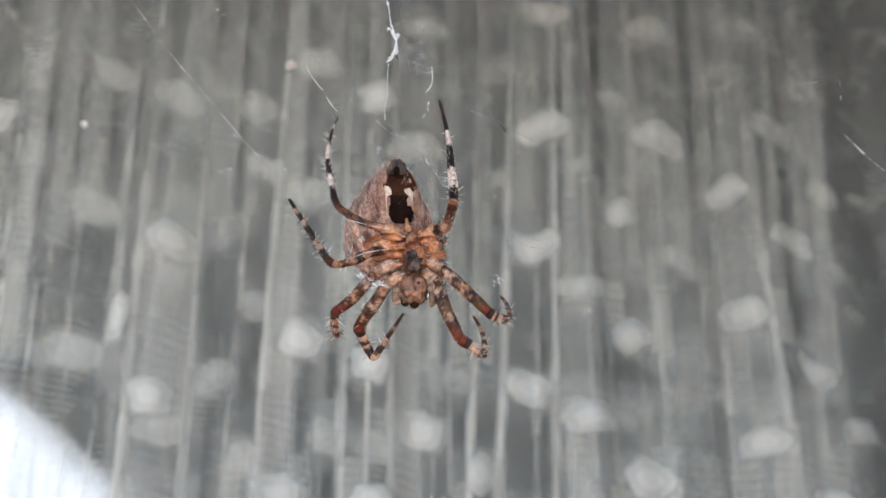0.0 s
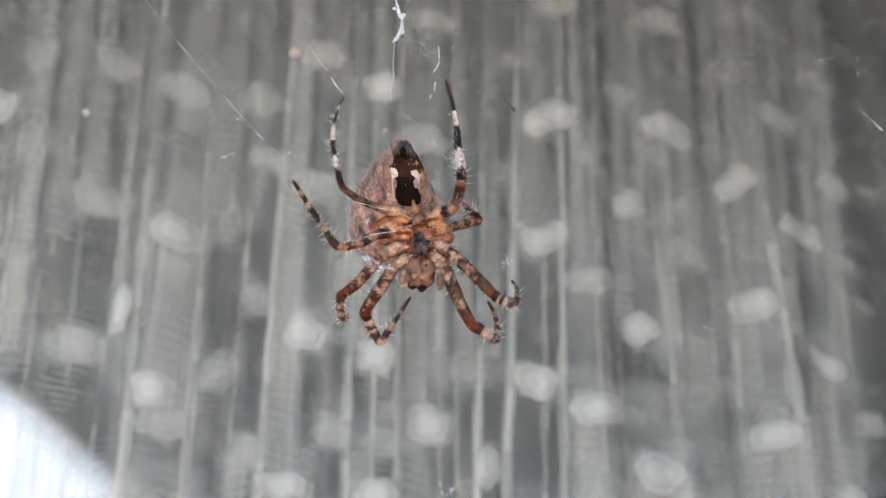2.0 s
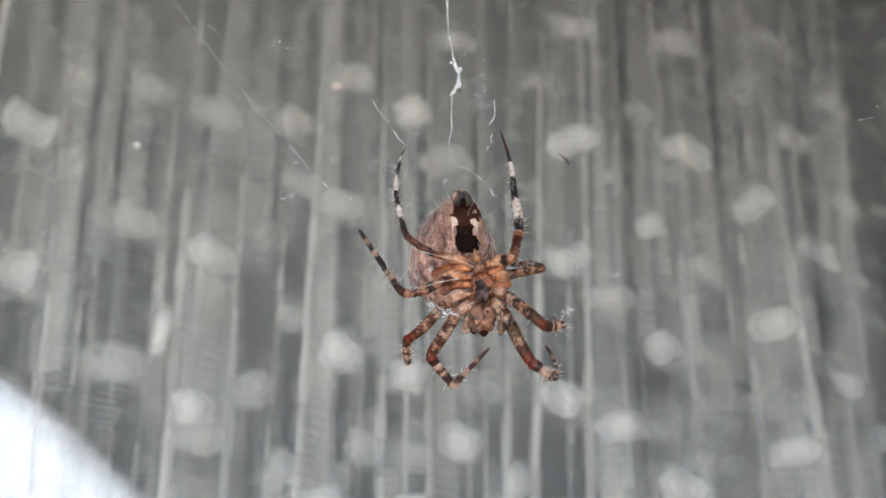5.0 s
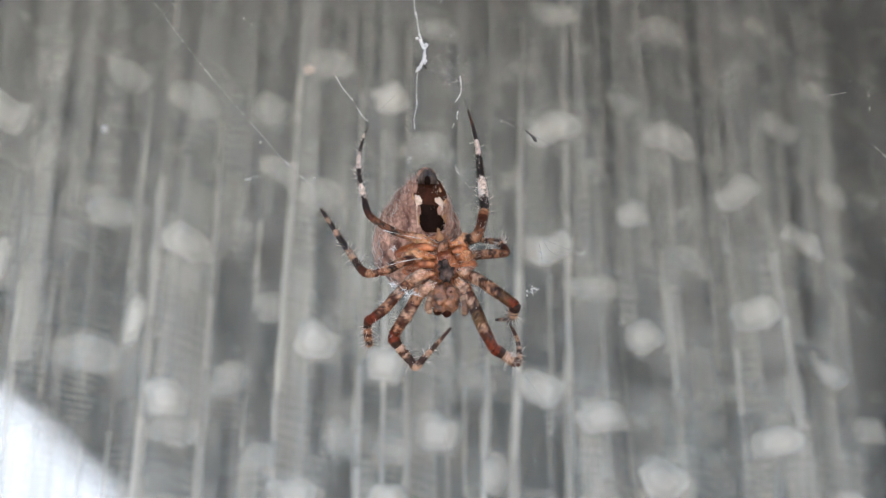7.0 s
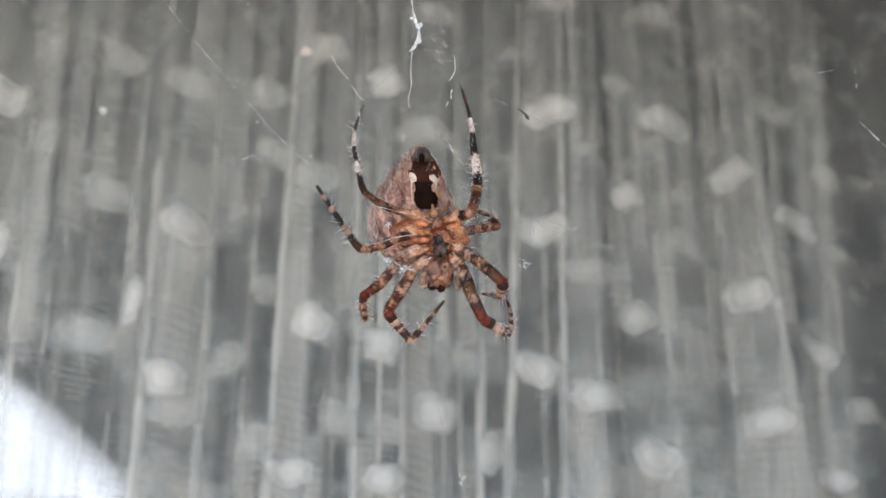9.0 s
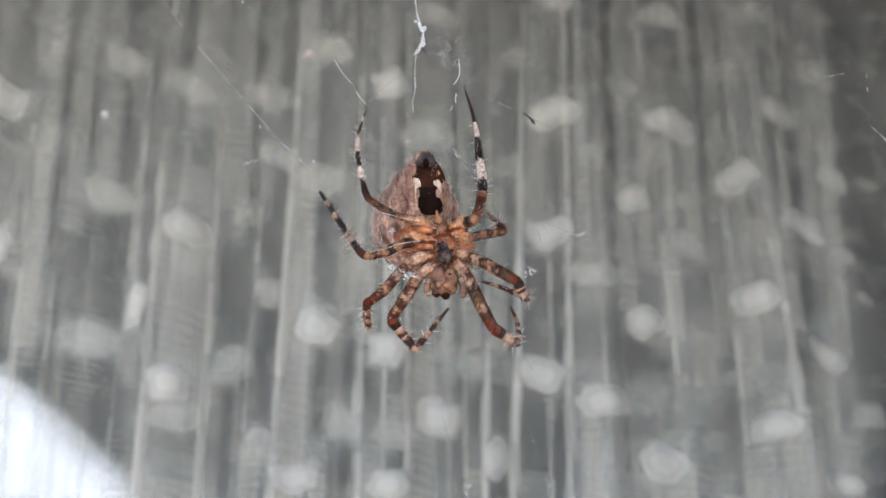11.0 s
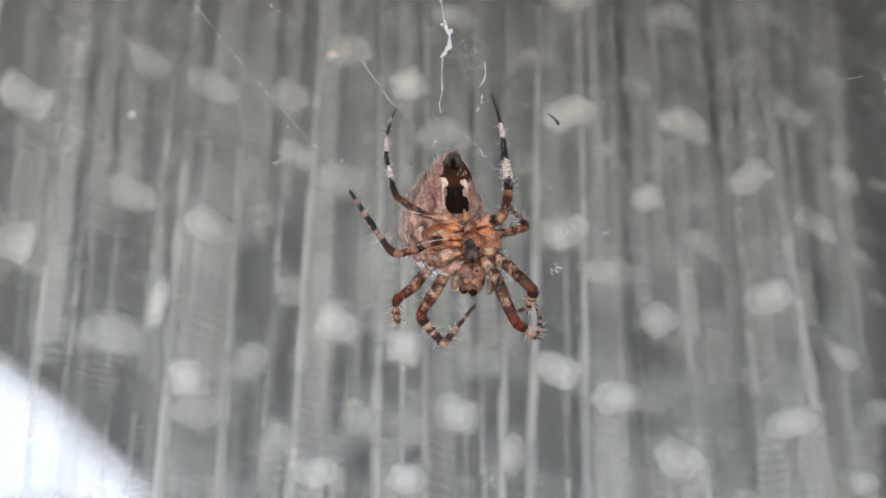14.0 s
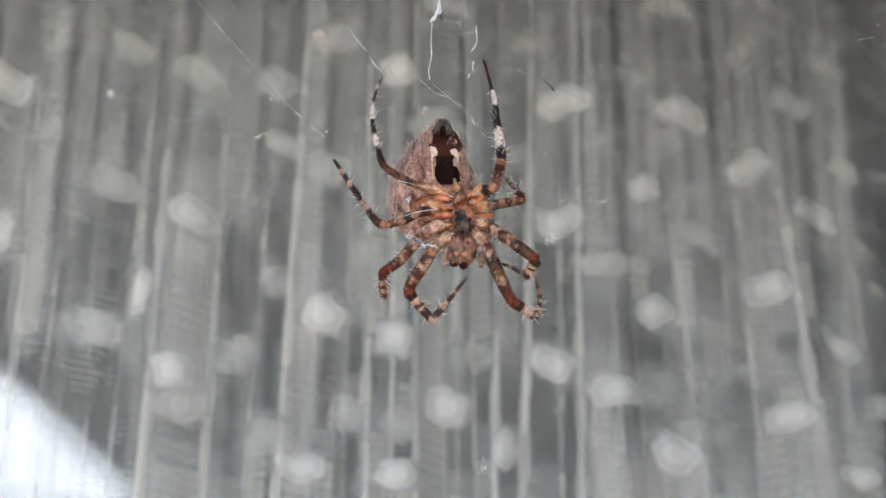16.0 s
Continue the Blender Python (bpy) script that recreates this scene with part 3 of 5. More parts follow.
TUFTS_FRONT_B = [(52, 54, 7.3, 4.6, 4), (51.3, 76.9, 7.2, 5.7, 6), (30.9, 70.8, 6, 5, 22), (15.5, 86, 7.2, 5.5, -8), (17.3, 108.8, 8, 5.4, -10), (39.6, 109.5, 8.3, 5.5, -15), (50.8, 100.4, 6.4, 5.1, 24), (30.6, 93.6, 5.7, 4.2, 40), (60.8, 90.1, 7.7, 4.7, -20), (62.4, 66.4, 7.4, 3.9, -28), (-24.4, 42.3, 6.5, 4.2, 0), (-10.5, 41.1, 6, 3.9, 0), (62.2, 44.5, 7.1, 3.5, 0)]
TUFTS_BEHIND_A = [(64.6, 122.9, 7.8, 5.4, -14), (-47.9, 118.2, 7.9, 5.7, -20), (-60.2, 68.2, 7.3, 5.4, 0), (-60.1, 94.8, 7, 5.8, 0), (-59.8, 122.4, 5.8, 5.3, -10), (-23.3, 126.2, 7.6, 5.8, -18), (-23.9, 99.3, 7.8, 5.7, -16), (-5.2, 112.6, 8.8, 6.1, -4), (-3.2, 139.8, 7.6, 4.6, 0), (19.8, 144.3, 8.7, 4.7, -4), (43.2, 145.8, 9, 5.4, -6), (33.4, 127.3, 7.2, 4.5, 36)]
TUFTS_BEHIND_B = [(-33.2, 114.6, 6.2, 6.0, -25), (44.3, 93.7, 7.6, 4.9, -25), (25, 84.8, 9.1, 4.3, -3), (-18.9, 54.8, 5.3, 5.4, -30), (-10.9, 54.8, 6.5, 4.8, 0), (-37.3, 64.1, 6.1, 5.5, 0), (-31.2, 76.6, 4.5, 5.2, 0), (73.6, 107.8, 6.8, 4.4, -45), (74.1, 60.8, 6.7, 4.3, 0), (-31.7, 50.4, 4.3, 5.6, -20), (-31.4, 102.7, 5.9, 4.4, -18), (-46, 56, 6.6, 5.6, 0)]
TUFTS_FAINT_A = [(-71.4, 120.6, 4.9, 5.7, -25), (62.6, 146.3, 7.9, 5.5, -22), (55.5, 134.2, 6.4, 5.8, 30), (73, 131.4, 8.1, 4.7, -40), (44.5, 103, 5.9, 5.6, 0), (38.9, 114.4, 6.8, 5.5, 0), (42.2, 76, 6.6, 5.9, 0), (42.4, 66.8, 5.1, 6.6, 0), (82.9, 110.8, 8.6, 3.6, 0), (77.2, 83.8, 7.4, 3.7, 0), (59.7, 52.1, 8.1, 4.1, 0), (51.6, 68.5, 8.6, 4.7, 0)]
TUFTS_FAINT_B = [(-46.6, 83.2, 7, 6.9, 0), (2.5, 68.1, 7.6, 5.1, 0), (11.8, 128.9, 7.9, 4.7, 0), (9.9, 105.4, 5.4, 5.3, 0), (24.9, 109.2, 6, 4.7, 0), (-37, 90.9, 5.7, 5.5, 0), (-70.2, 102.3, 5.1, 7.1, 0), (32.2, 61.2, 7.2, 4.5, 0), (45.3, 55.6, 6.2, 5.1, 0), (73.5, 91.6, 7.1, 4.8, -30), (-17.1, 83.7, 5.9, 5.4, 0)]


def curtain(name, mat, fold, off, yarns, pleats, tufts, tuft_mat, label, seed, faint=()):
    rng = random.Random(seed)
    top = tagged(new(name), label, "curtain", "layers of curtain")
    top.location = (0, 0.19, CZ1)
    top.empty_display_size = 0.05

    def hang(ob):
        ob.matrix_parent_inverse = Matrix.Translation((0, -0.19, -CZ1))
        return ob

    hang(sheet("voile_panel", mat, fold, off, CX0, CX1, CZ0, CZ1, parent=top))
    seen0, seen1 = -0.078, 0.105
    for i, (x, k, w, gaps) in enumerate(pleats):
        # narrower, sparser bands at the top put the light's falloff into the cloth
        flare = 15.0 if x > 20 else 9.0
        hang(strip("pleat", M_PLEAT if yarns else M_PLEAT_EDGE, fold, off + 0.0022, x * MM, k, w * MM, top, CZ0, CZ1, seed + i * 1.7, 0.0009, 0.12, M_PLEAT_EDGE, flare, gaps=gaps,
                   dim_above=((80, 96) if x < 10 else (80, 112)) if yarns else None))
    for i, (x, k, w) in enumerate(yarns):
        hang(strip("yarn", M_YARN, fold, off - 0.0008, x * MM, k, w * MM, top, CZ0, CZ1, seed + i * 2.3, flare=6.0, slub=1.4,
                   ply=(0.7 if w >= 0.8 else 2.6) + (1.7 if x > 50 else 1.1 if x > 25 or x < -50 else 0.0)))
    x = seen0
    while x < seen1:
        hang(strip("yarn", M_YARN_HAIR, fold, off - 0.0005, x, rng.uniform(-0.02, 0.02), rng.uniform(0.0003, 0.0008), top, CZ0, CZ1, x * 700))
        x += rng.uniform(0.0016, 0.0048)
    x = CX0 + 0.012
    while x < CX1 - 0.01:
        if not seen0 < x < seen1:
            hang(strip("yarn", M_YARN, fold, off - 0.0008, x, 0.0, rng.uniform(0.0008, 0.0016), top, CZ0, CZ1, x * 90))
        x += rng.uniform(0.010, 0.018)
    for i, (x, z, w, h, a) in enumerate(tufts):
        hang(tuft(tuft_mat, fold, off - 0.0016, x * MM, EYE + z * MM, w * MM, h * MM, a, top, seed + i))
    for i, (x, z, w, h, a) in enumerate(faint):
        hang(tuft(M_TUFT_THIN, fold, off - 0.0016, x * MM, EYE + z * MM, w * MM, h * MM, a, top, seed + 50 + i))
    z = CZ0 + 0.03
    row = 0
    while z < CZ1 - 0.02:
        x = CX0 + 0.02 + (row % 2) * 0.016
        while x < CX1 - 0.02:
            if not (seen0 < x < seen1 and EYE - 0.005 < z < EYE + 0.155):
                hang(tuft(tuft_mat, fold, off - 0.0016, x + rng.uniform(-0.006, 0.006), z + rng.uniform(-0.006, 0.006),
                          0.0076, 0.0050, rng.uniform(-35, 35), top, x * 50 + z * 70))
            x += 0.034
        z += 0.026
        row += 1
    return top


curtain("sheer_curtain", M_SHEER, fold_front, 0.0, YARNS_LEFT + YARNS_MIDDLE + YARNS_RIGHT, BANDS_LEFT + BANDS_MIDDLE + BANDS_RIGHT,
        TUFTS_FRONT_A + TUFTS_FRONT_B, M_TUFT, "sheer white voile curtain with slub yarns and cotton dots", 3)
curtain("sheer_curtain", M_SHEER_BACK, fold_back, 0.016, [], BANDS_BEHIND, TUFTS_BEHIND_A + TUFTS_BEHIND_B, M_TUFT_BACK,
        "second layer of dotted white voile behind the first", 11, TUFTS_FAINT_A + TUFTS_FAINT_B)


# ---- the spider: belly to the eye, head down ----
spider = tagged(new("spider"), "brown orb-weaver spider with banded legs, hanging head down in its web", "spider")
spider.location = (-0.0024, 0.087, EYE + 0.0396)
spider.empty_display_size = 0.005

ABDOMEN = [(-1.38, 0.00, 9.05), (-2.03, 5.00, 5.74), (-2.86, 9.00, 2.51)]


def abdomen():
    """An egg that narrows to the spinnerets; its fur is short lying hairs."""
    a, b = vec(ABDOMEN[0]), vec(ABDOMEN[2])
    axis = (b - a).normalized()
    side = axis.cross(Vector((0, 1, 0))).normalized()
    out = side.cross(axis).normalized()
    length = (b - a).length
    prof = [(0.0, 0.12), (0.05, 0.20), (0.14, 0.38), (0.28, 0.62), (0.42, 0.79), (0.56, 0.89), (0.70, 0.93), (0.82, 0.86), (0.92, 0.62), (1.0, 0.12)]
    bm = bmesh.new()
    rings = []
    seg = 36
    steps = 30
    half = 0.00418
    for i in range(steps + 1):
        u = i / steps
        for (u0, r0), (u1, r1) in zip(prof, prof[1:]):
            if u0 <= u <= u1:
                w = (u - u0) / (u1 - u0)
                w = w * w * (3 - 2 * w)
                r = r0 + (r1 - r0) * w
        c = a + axis * (length * u)
        ring = []
        for k in range(seg):
            q = 2 * math.pi * k / seg
            d = math.cos(q) * side + math.sin(q) * out * 0.86
            n = 1 + 0.05 * noise.noise(Vector((math.cos(q) * 2, math.sin(q) * 2, u * 5))) + 0.018 * noise.noise(Vector((math.cos(q) * 9, math.sin(q) * 9, u * 24)))
            ring.append(bm.verts.new(c + d * (half * r * n)))
        rings.append(ring)
    for i in range(steps):
        for k in range(seg):
            bm.faces.new((rings[i][k], rings[i][(k + 1) % seg], rings[i + 1][(k + 1) % seg], rings[i + 1][k]))
    bm.faces.new(rings[0])
    bm.faces.new(rings[-1][::-1])
    body = part("abdomen", bm, M_FUR, spider, "furry grey-brown abdomen")
    # lying hairs
    rng = random.Random(5)
    bm = bmesh.new()
    co = [v.co.copy() for v in body.data.vertices]
    for _ in range(3200):
        i, k = rng.randrange(2, steps - 1), rng.randrange(seg)
        p = co[i * seg + k].lerp(co[(i + 1) * seg + (k + 1) % seg], rng.random())
        c = a + axis * (p - a).dot(axis)
        d = (p - c).normalized()
        if d.dot(out) < -0.72 and rng.random() < 0.93:
            continue
        tip = p + (-axis * rng.uniform(0.4, 1.1) + d * rng.uniform(0.0, 0.05) + side * rng.uniform(-0.9, 0.3)) * 0.0006
        spike(bm, p - d * 0.00002, tip, rng.uniform(0.000010, 0.000019), 0 if rng.random() < 0.55 else 1)
    # longer pale hairs that lie slantwise over the flanks
    for _ in range(150):
        i, k = rng.randrange(5, steps - 8), rng.randrange(seg)
        slope, n = rng.uniform(-1.1, 0.4), rng.randrange(3, 6)
        pts = []
        for q in range(n):
            j = i + q
            kk = k + slope * q + 0.5 * math.sin(q * 1.1)
            k0 = math.floor(kk)
            p = co[j * seg + k0 % seg].lerp(co[j * seg + (k0 + 1) % seg], kk - k0)
            c = a + axis * (p - a).dot(axis)
            pts.append(p + (p - c).normalized() * 0.00003)
        path = smooth_path(pts, 3)
        if (pts[0] - a - axis * (pts[0] - a).dot(axis)).normalized().dot(out) > -0.8:
            tube(bm, path, [0.000022 * (1 - 0.7 * abs(2 * q / (len(path) - 1) - 1)) for q in range(len(path))], sides=4)
    fur = part("fur", bm, [M_HAIR, M_BROWN], body)
    fur["kind"] = "stuff"
    return body, a, axis, side, out, length, half


abdomen_mesh, AB_A, AB_AXIS, AB_SIDE, AB_OUT, AB_LEN, AB_HALF = abdomen()


def on_belly(u, side_mm, lift_mm):
    """A place on the belly: u along the abdomen from the spinnerets, side and lift in mm."""
    prof = [(0.0, 0.12), (0.05, 0.20), (0.14, 0.38), (0.28, 0.62), (0.42, 0.79), (0.56, 0.89), (0.70, 0.93), (1.0, 0.92)]
    for (u0, r0), (u1, r1) in zip(prof, prof[1:]):
        if u0 <= u <= u1:
            r = r0 + (r1 - r0) * (u - u0) / (u1 - u0)
    r *= AB_HALF
    side_mm += 3.45 * u          # the belly's midline runs to the waist, off the egg's axis
    sx = side_mm * MM
    h = 0.86 * math.sqrt(max(r * r - sx * sx, 0.04 * r * r))
    return AB_A + AB_AXIS * (AB_LEN * u) + AB_SIDE * sx - AB_OUT * (h + lift_mm * MM)


def belly_patch(name, outline, mat, lift, label):
    """A raised patch of skin on the belly: rows of (u, left mm, right mm)."""
    bm = bmesh.new()
    rows = []
    n = 8
    for u, l, r in outline:
        rows.append([bm.verts.new(on_belly(u, l + (r - l) * k / n, lift * (1 - (2 * k / n - 1) ** 4) - 0.02)) for k in range(n + 1)])
    for i in range(len(rows) - 1):
        for k in range(n):
            bm.faces.new((rows[i][k], rows[i + 1][k], rows[i + 1][k + 1], rows[i][k + 1]))
    bmesh.ops.recalc_face_normals(bm, faces=bm.faces[:])
    ob = part(name, bm, mat, spider, label)
    return ob


belly_patch("belly_border", [(0.07, -0.6, 0.6), (0.09, -0.95, 0.85), (0.13, -1.3, 1.15), (0.18, -1.4, 1.3), (0.23, -1.25, 1.35), (0.29, -1.15, 1.3), (0.38, -1.2, 1.2), (0.46, -0.9, 1.0)],
            M_GINGER, 0.04, "ginger skin round the dark belly patch")
belly_patch("belly_patch", [(0.02, -0.45, 0.5), (0.07, -0.95, 1.0), (0.12, -1.18, 1.25), (0.16, -1.28, 1.4), (0.185, -1.22, 1.34), (0.20, -0.9, 1.05), (0.24, -0.75, 0.8), (0.28, -0.6, 0.7)],
            M_UMBER, 0.12, "umber brown upper belly patch")
belly_patch("belly_patch", [(0.203, -0.5, 0.5), (0.215, -0.86, 0.88), (0.25, -0.9, 0.98), (0.30, -0.92, 1.06), (0.345, -0.96, 1.16), (0.378, -0.95, 1.15), (0.39, -0.6, 0.8)],
            M_NIGHT, 0.16, "blackish lower belly patch")
belly_patch("belly_mark", [(0.155, -1.05, -0.75), (0.165, -1.16, -0.52), (0.185, -1.18, -0.42), (0.205, -1.14, -0.46), (0.218, -1.08, -0.86), (0.25, -1.05, -0.96), (0.30, -1.04, -0.99), (0.36, -1.06, -1.03)],
            M_MARK, 0.2, "cream comma mark")
belly_patch("belly_mark", [(0.16, 0.55, 0.85), (0.172, 0.46, 1.0), (0.188, 0.5, 1.1), (0.205, 0.74, 1.12), (0.222, 0.94, 1.1), (0.25, 1.0, 1.06)],
            M_MARK, 0.2, "cream comma mark")

bm = bmesh.new()
SPIN = [(-1.40, 1.20, 8.00), (-1.38, 0.50, 8.16), (-1.41, 0.00, 8.31), (-1.41, -0.20, 8.62)]
tube(bm, [vec(p) for p in SPIN], [0.00085, 0.00078, 0.00062, 0.0003], sides=20)
part("spinneret_base", bm, M_UMBER, spider, "dark brown cone that bears the spinnerets")
SPINNERETS = [[(-2.01, 0.10, 7.78), (-1.73, -0.40, 8.61)], [(-1.62, -0.30, 7.61), (-1.54, -0.60, 8.82)], [(-1.16, -0.30, 7.61), (-1.22, -0.60, 8.87)], [(-0.80, 0.10, 7.78), (-0.99, -0.40, 8.61)], [(-1.38, -0.50, 7.35), (-1.38, -0.90, 8.02)]]
for k, (root, end) in enumerate(SPINNERETS):
    bm = bmesh.new()
    a, b = vec(root), vec(end)
    tube(bm, [a, a.lerp(b, 0.5), a.lerp(b, 0.85), b], [0.00024, 0.00028, 0.00022, 0.00007])
    part("spinneret", bm, M_NIGHT if k == 4 else M_TIP, spider, "dark pointed spinneret")

# front body: a shield with orange leg bases round a dark sternum
bm = bmesh.new()
blob(bm, vec((-0.16, 1.60, 0.86)), (0.0023, 0.0016, 0.0026), rough=0.1, seed=2)
part("front_body", bm, M_ORANGE, spider, "brown front body")
bm = bmesh.new()
blob(bm, vec((0.10, -1.10, -0.67)), (0.00054, 0.0003, 0.00082), 32, 20, rough=0.9, seed=4)
part("sternum", bm, M_STERNUM, spider, "dark grey sternum")
for c, ax, sd in ((vec((-0.38, -0.60, -2.67)), (0.00078, 0.0008, 0.00125), 1), (vec((0.50, -0.50, -2.72)), (0.0007, 0.0008, 0.0012), 2)):
    bm = bmesh.new()
    blob(bm, c, ax, 32, 20, rough=0.35, seed=sd)
    part("jaw", bm, M_JAW, spider, "dark brown jaw")
bm = bmesh.new()
for c, r in ((vec((-0.55, -0.30, -3.73)), 0.00035), (vec((0.16, -0.30, -3.92)), 0.00035), (vec((0.68, -0.30, -3.50)), 0.0003), (vec((0.51, -1.12, -2.47)), 0.00013)):
    blob(bm, c, (r * 1.1, r, r), 10, 6, rough=0.4, seed=r * 9000)
part("mouth", bm, M_UMBER, spider, "dark uneven mouth")
PALPS = [[(0.98, -0.60, -1.80), (1.43, -1.00, -2.84), (1.61, -1.00, -3.79), (1.48, -0.60, -4.24)], [(-0.78, -0.60, -2.04), (-1.15, -1.00, -2.93), (-1.28, -0.80, -3.61), (-1.11, -0.50, -4.05)]]
for pts in PALPS:
    bm = bmesh.new()
    path = smooth_path([vec(p) for p in pts], 3)
    tube(bm, path, [0.00026, 0.0003, 0.00028, 0.00026, 0.00024, 0.00026, 0.00030, 0.00028, 0.00024, 0.00012], [0, 1, 1, 0, 1, 1, 1, 0, 1])
    part("palp", bm, [M_TAN, M_BROWN], spider, "short banded feeler beside the jaws")

# leg bases: long wedges that meet round the sternum
COXAE = [[(-0.38, -0.90, 1.59), (-1.83, -0.70, 2.28), (-3.01, -0.70, 2.58)], [(-0.63, -1.00, 0.55), (-2.07, -0.70, 0.89), (-3.32, -0.60, 0.54)], [(-0.70, -1.00, -0.82), (-2.04, -0.70, -0.88), (-3.02, -0.40, -1.33)], [(-0.51, -1.00, -1.59), (-1.31, -0.80, -1.98), (-2.01, -0.50, -2.53)],
         [(0.43, -0.90, 1.69), (1.41, -0.90, 2.08), (2.04, -1.00, 2.24)], [(0.88, -0.90, 0.60), (1.59, -0.60, 0.89), (2.04, -0.20, 1.12)], [(0.98, -1.00, -0.43), (1.69, -0.90, -0.77), (2.31, -0.80, -1.21)], [(0.90, -1.00, -1.30), (1.43, -0.90, -1.93), (1.78, -0.80, -2.56)]]
for i, (a, b, c) in enumerate(COXAE):
    bm = bmesh.new()
    bm.verts.layers.float_color.new("pigment")
    path = smooth_path([vec(a), vec(b), vec(c)], 14)
    n = len(path)
    rings = tube(bm, path, [0.00045 * (0.20 + 0.85 * math.sin(math.pi * (0.05 + 0.72 * k / (n - 1)))) * (1 + 0.1 * noise.noise(Vector((i * 3.7, k * 0.2, 0)))) for k in range(n)],
         sides=22)
    for q, ring in enumerate(rings):
        for v in ring:
            v.co += (v.co - path[q]) * (0.4 * noise.noise(v.co * 1700 + Vector((i * 3.0, 0, 0))) + 0.15 * noise.noise(v.co * 4500))
    # dark stops: spots at the outer ends, and crevice shade put into the pigment
    amber = [((0.22, 0.068, 0.026), 0.4), ((0.58, 0.22, 0.085), 0.8), ((0.74, 0.40, 0.225), 0.9), ((0.14, 0.046, 0.024), 0.4), ((0.46, 0.225, 0.135), 0.5)]
    tan = [((0.20, 0.075, 0.038), 0.4), ((0.52, 0.26, 0.15), 0.8), ((0.70, 0.43, 0.305), 1.0), ((0.12, 0.048, 0.03), 0.45), ((0.46, 0.265, 0.185), 0.6)]
    banded(bm, rings, tan if i % 4 > 1 else amber, i * 2.7 + 0.4, 0.26, 0.35, 0.6)
    part("leg_base", bm, M_BASE, spider, "amber leg base")
# wrinkled amber skin under the leg bases
bm = bmesh.new()
blob(bm, vec((-0.68, 0.70, 1.04)), (0.0029, 0.0013, 0.0020), 64, 40, rough=0.3, seed=6)
part("body_skin", bm, M_ORANGE, spider, "lumpy amber skin between the legs")
RIDGES = [[(-2.84, 0.00, 1.77), (-1.81, -0.90, 1.54), (-0.81, -1.20, 1.25)], [(-2.63, 0.00, 0.27), (-1.69, -1.00, -0.04), (-0.79, -1.30, -0.17)], [(0.66, -0.90, 1.09), (1.24, -0.90, 1.29), (1.86, -0.30, 1.77)]]
for i, pts in enumerate(RIDGES):
    bm = bmesh.new()
    path = smooth_path([vec(p) for p in pts], 8)
    n = len(path)
    tube(bm, path, [0.00030 * (0.5 + 0.6 * math.sin(math.pi * k / (n - 1))) * (1 + 0.15 * noise.noise(Vector((i * 2.1, k * 0.3, 9)))) for k in range(n)], sides=10)
    part("skin_ridge", bm, M_ORANGE, spider)
bm = bmesh.new()
blob(bm, vec((-0.20, -1.00, 1.94)), (0.00045, 0.0003, 0.0008), 24, 16, rough=0.7, seed=12)
part("belly_plate", bm, M_JAW, spider, "brown plate between abdomen and front body")

bm = bmesh.new()
SCAPE = [(-0.37, -1.50, 1.99), (-0.40, -1.85, 2.12), (-0.45, -1.90, 2.39), (-0.50, -1.75, 2.81)]
tube(bm, smooth_path([vec(p) for p in SCAPE], 4), [0.00030, 0.00033, 0.00034, 0.00032, 0.00027, 0.00021, 0.00017, 0.00015, 0.00014, 0.00013, 0.00012, 0.0001, 0.00004], sides=12)
part("scape", bm, M_GINGER, spider, "small brown tongue on the belly")

# fine hairs over the front body, and pale spikes drawn as leg-base glints
bm = bmesh.new()
rng = random.Random(17)
mid = vec((-0.09, -0.90, -0.14))
for k in range(700):
    q, r = rng.uniform(0, 2 * math.pi), math.sqrt(rng.random())
    root = mid + Vector((math.cos(q) * r * 0.0029, rng.uniform(-0.0002, 0.0009) + r * r * 0.0007, math.sin(q) * r * 0.0034))
    away = (root - mid).normalized()
    spike(bm, root, root + Vector((away.x * 0.8, -rng.uniform(0.1, 0.6), away.z * 0.8 - 0.2)) * rng.uniform(0.0003, 0.0009), 0.000018, 0 if k % 2 else 1)
# mostly pale spikes along each leg base imitate its glossy highlights
for p0, p1, p2 in COXAE:
    path = smooth_path([vec(p0), vec(p1), vec(p2)], 8)
    for k in range(26):
        i = rng.randrange(1, len(path) - 3)
        d = (path[i + 2] - path[i]).normalized()
        q = rng.uniform(-1.0, 1.0)
        up = Vector((0, -1, 0)) * math.cos(q) + d.cross(Vector((0, -1, 0))) * math.sin(q)
        root = path[i] + up * 0.00036
        spike(bm, root, root + d * rng.uniform(0.0003, 0.0008) + up * rng.uniform(0.0, 0.00012), 0.00003, 0 if k % 4 else 1)
ob = part("hairs", bm, [M_HAIR, M_BLACK], spider)
ob["kind"] = "stuff"

K, B, R, T, C = (0.017, 0.010, 0.008), (0.074, 0.022, 0.011), (0.18, 0.032, 0.013), (0.44, 0.22, 0.13), (0.86, 0.68, 0.58)
P, O, M, D = (0.56, 0.345, 0.24), (0.12, 0.062, 0.027), (0.25, 0.098, 0.05), (0.040, 0.017, 0.012)


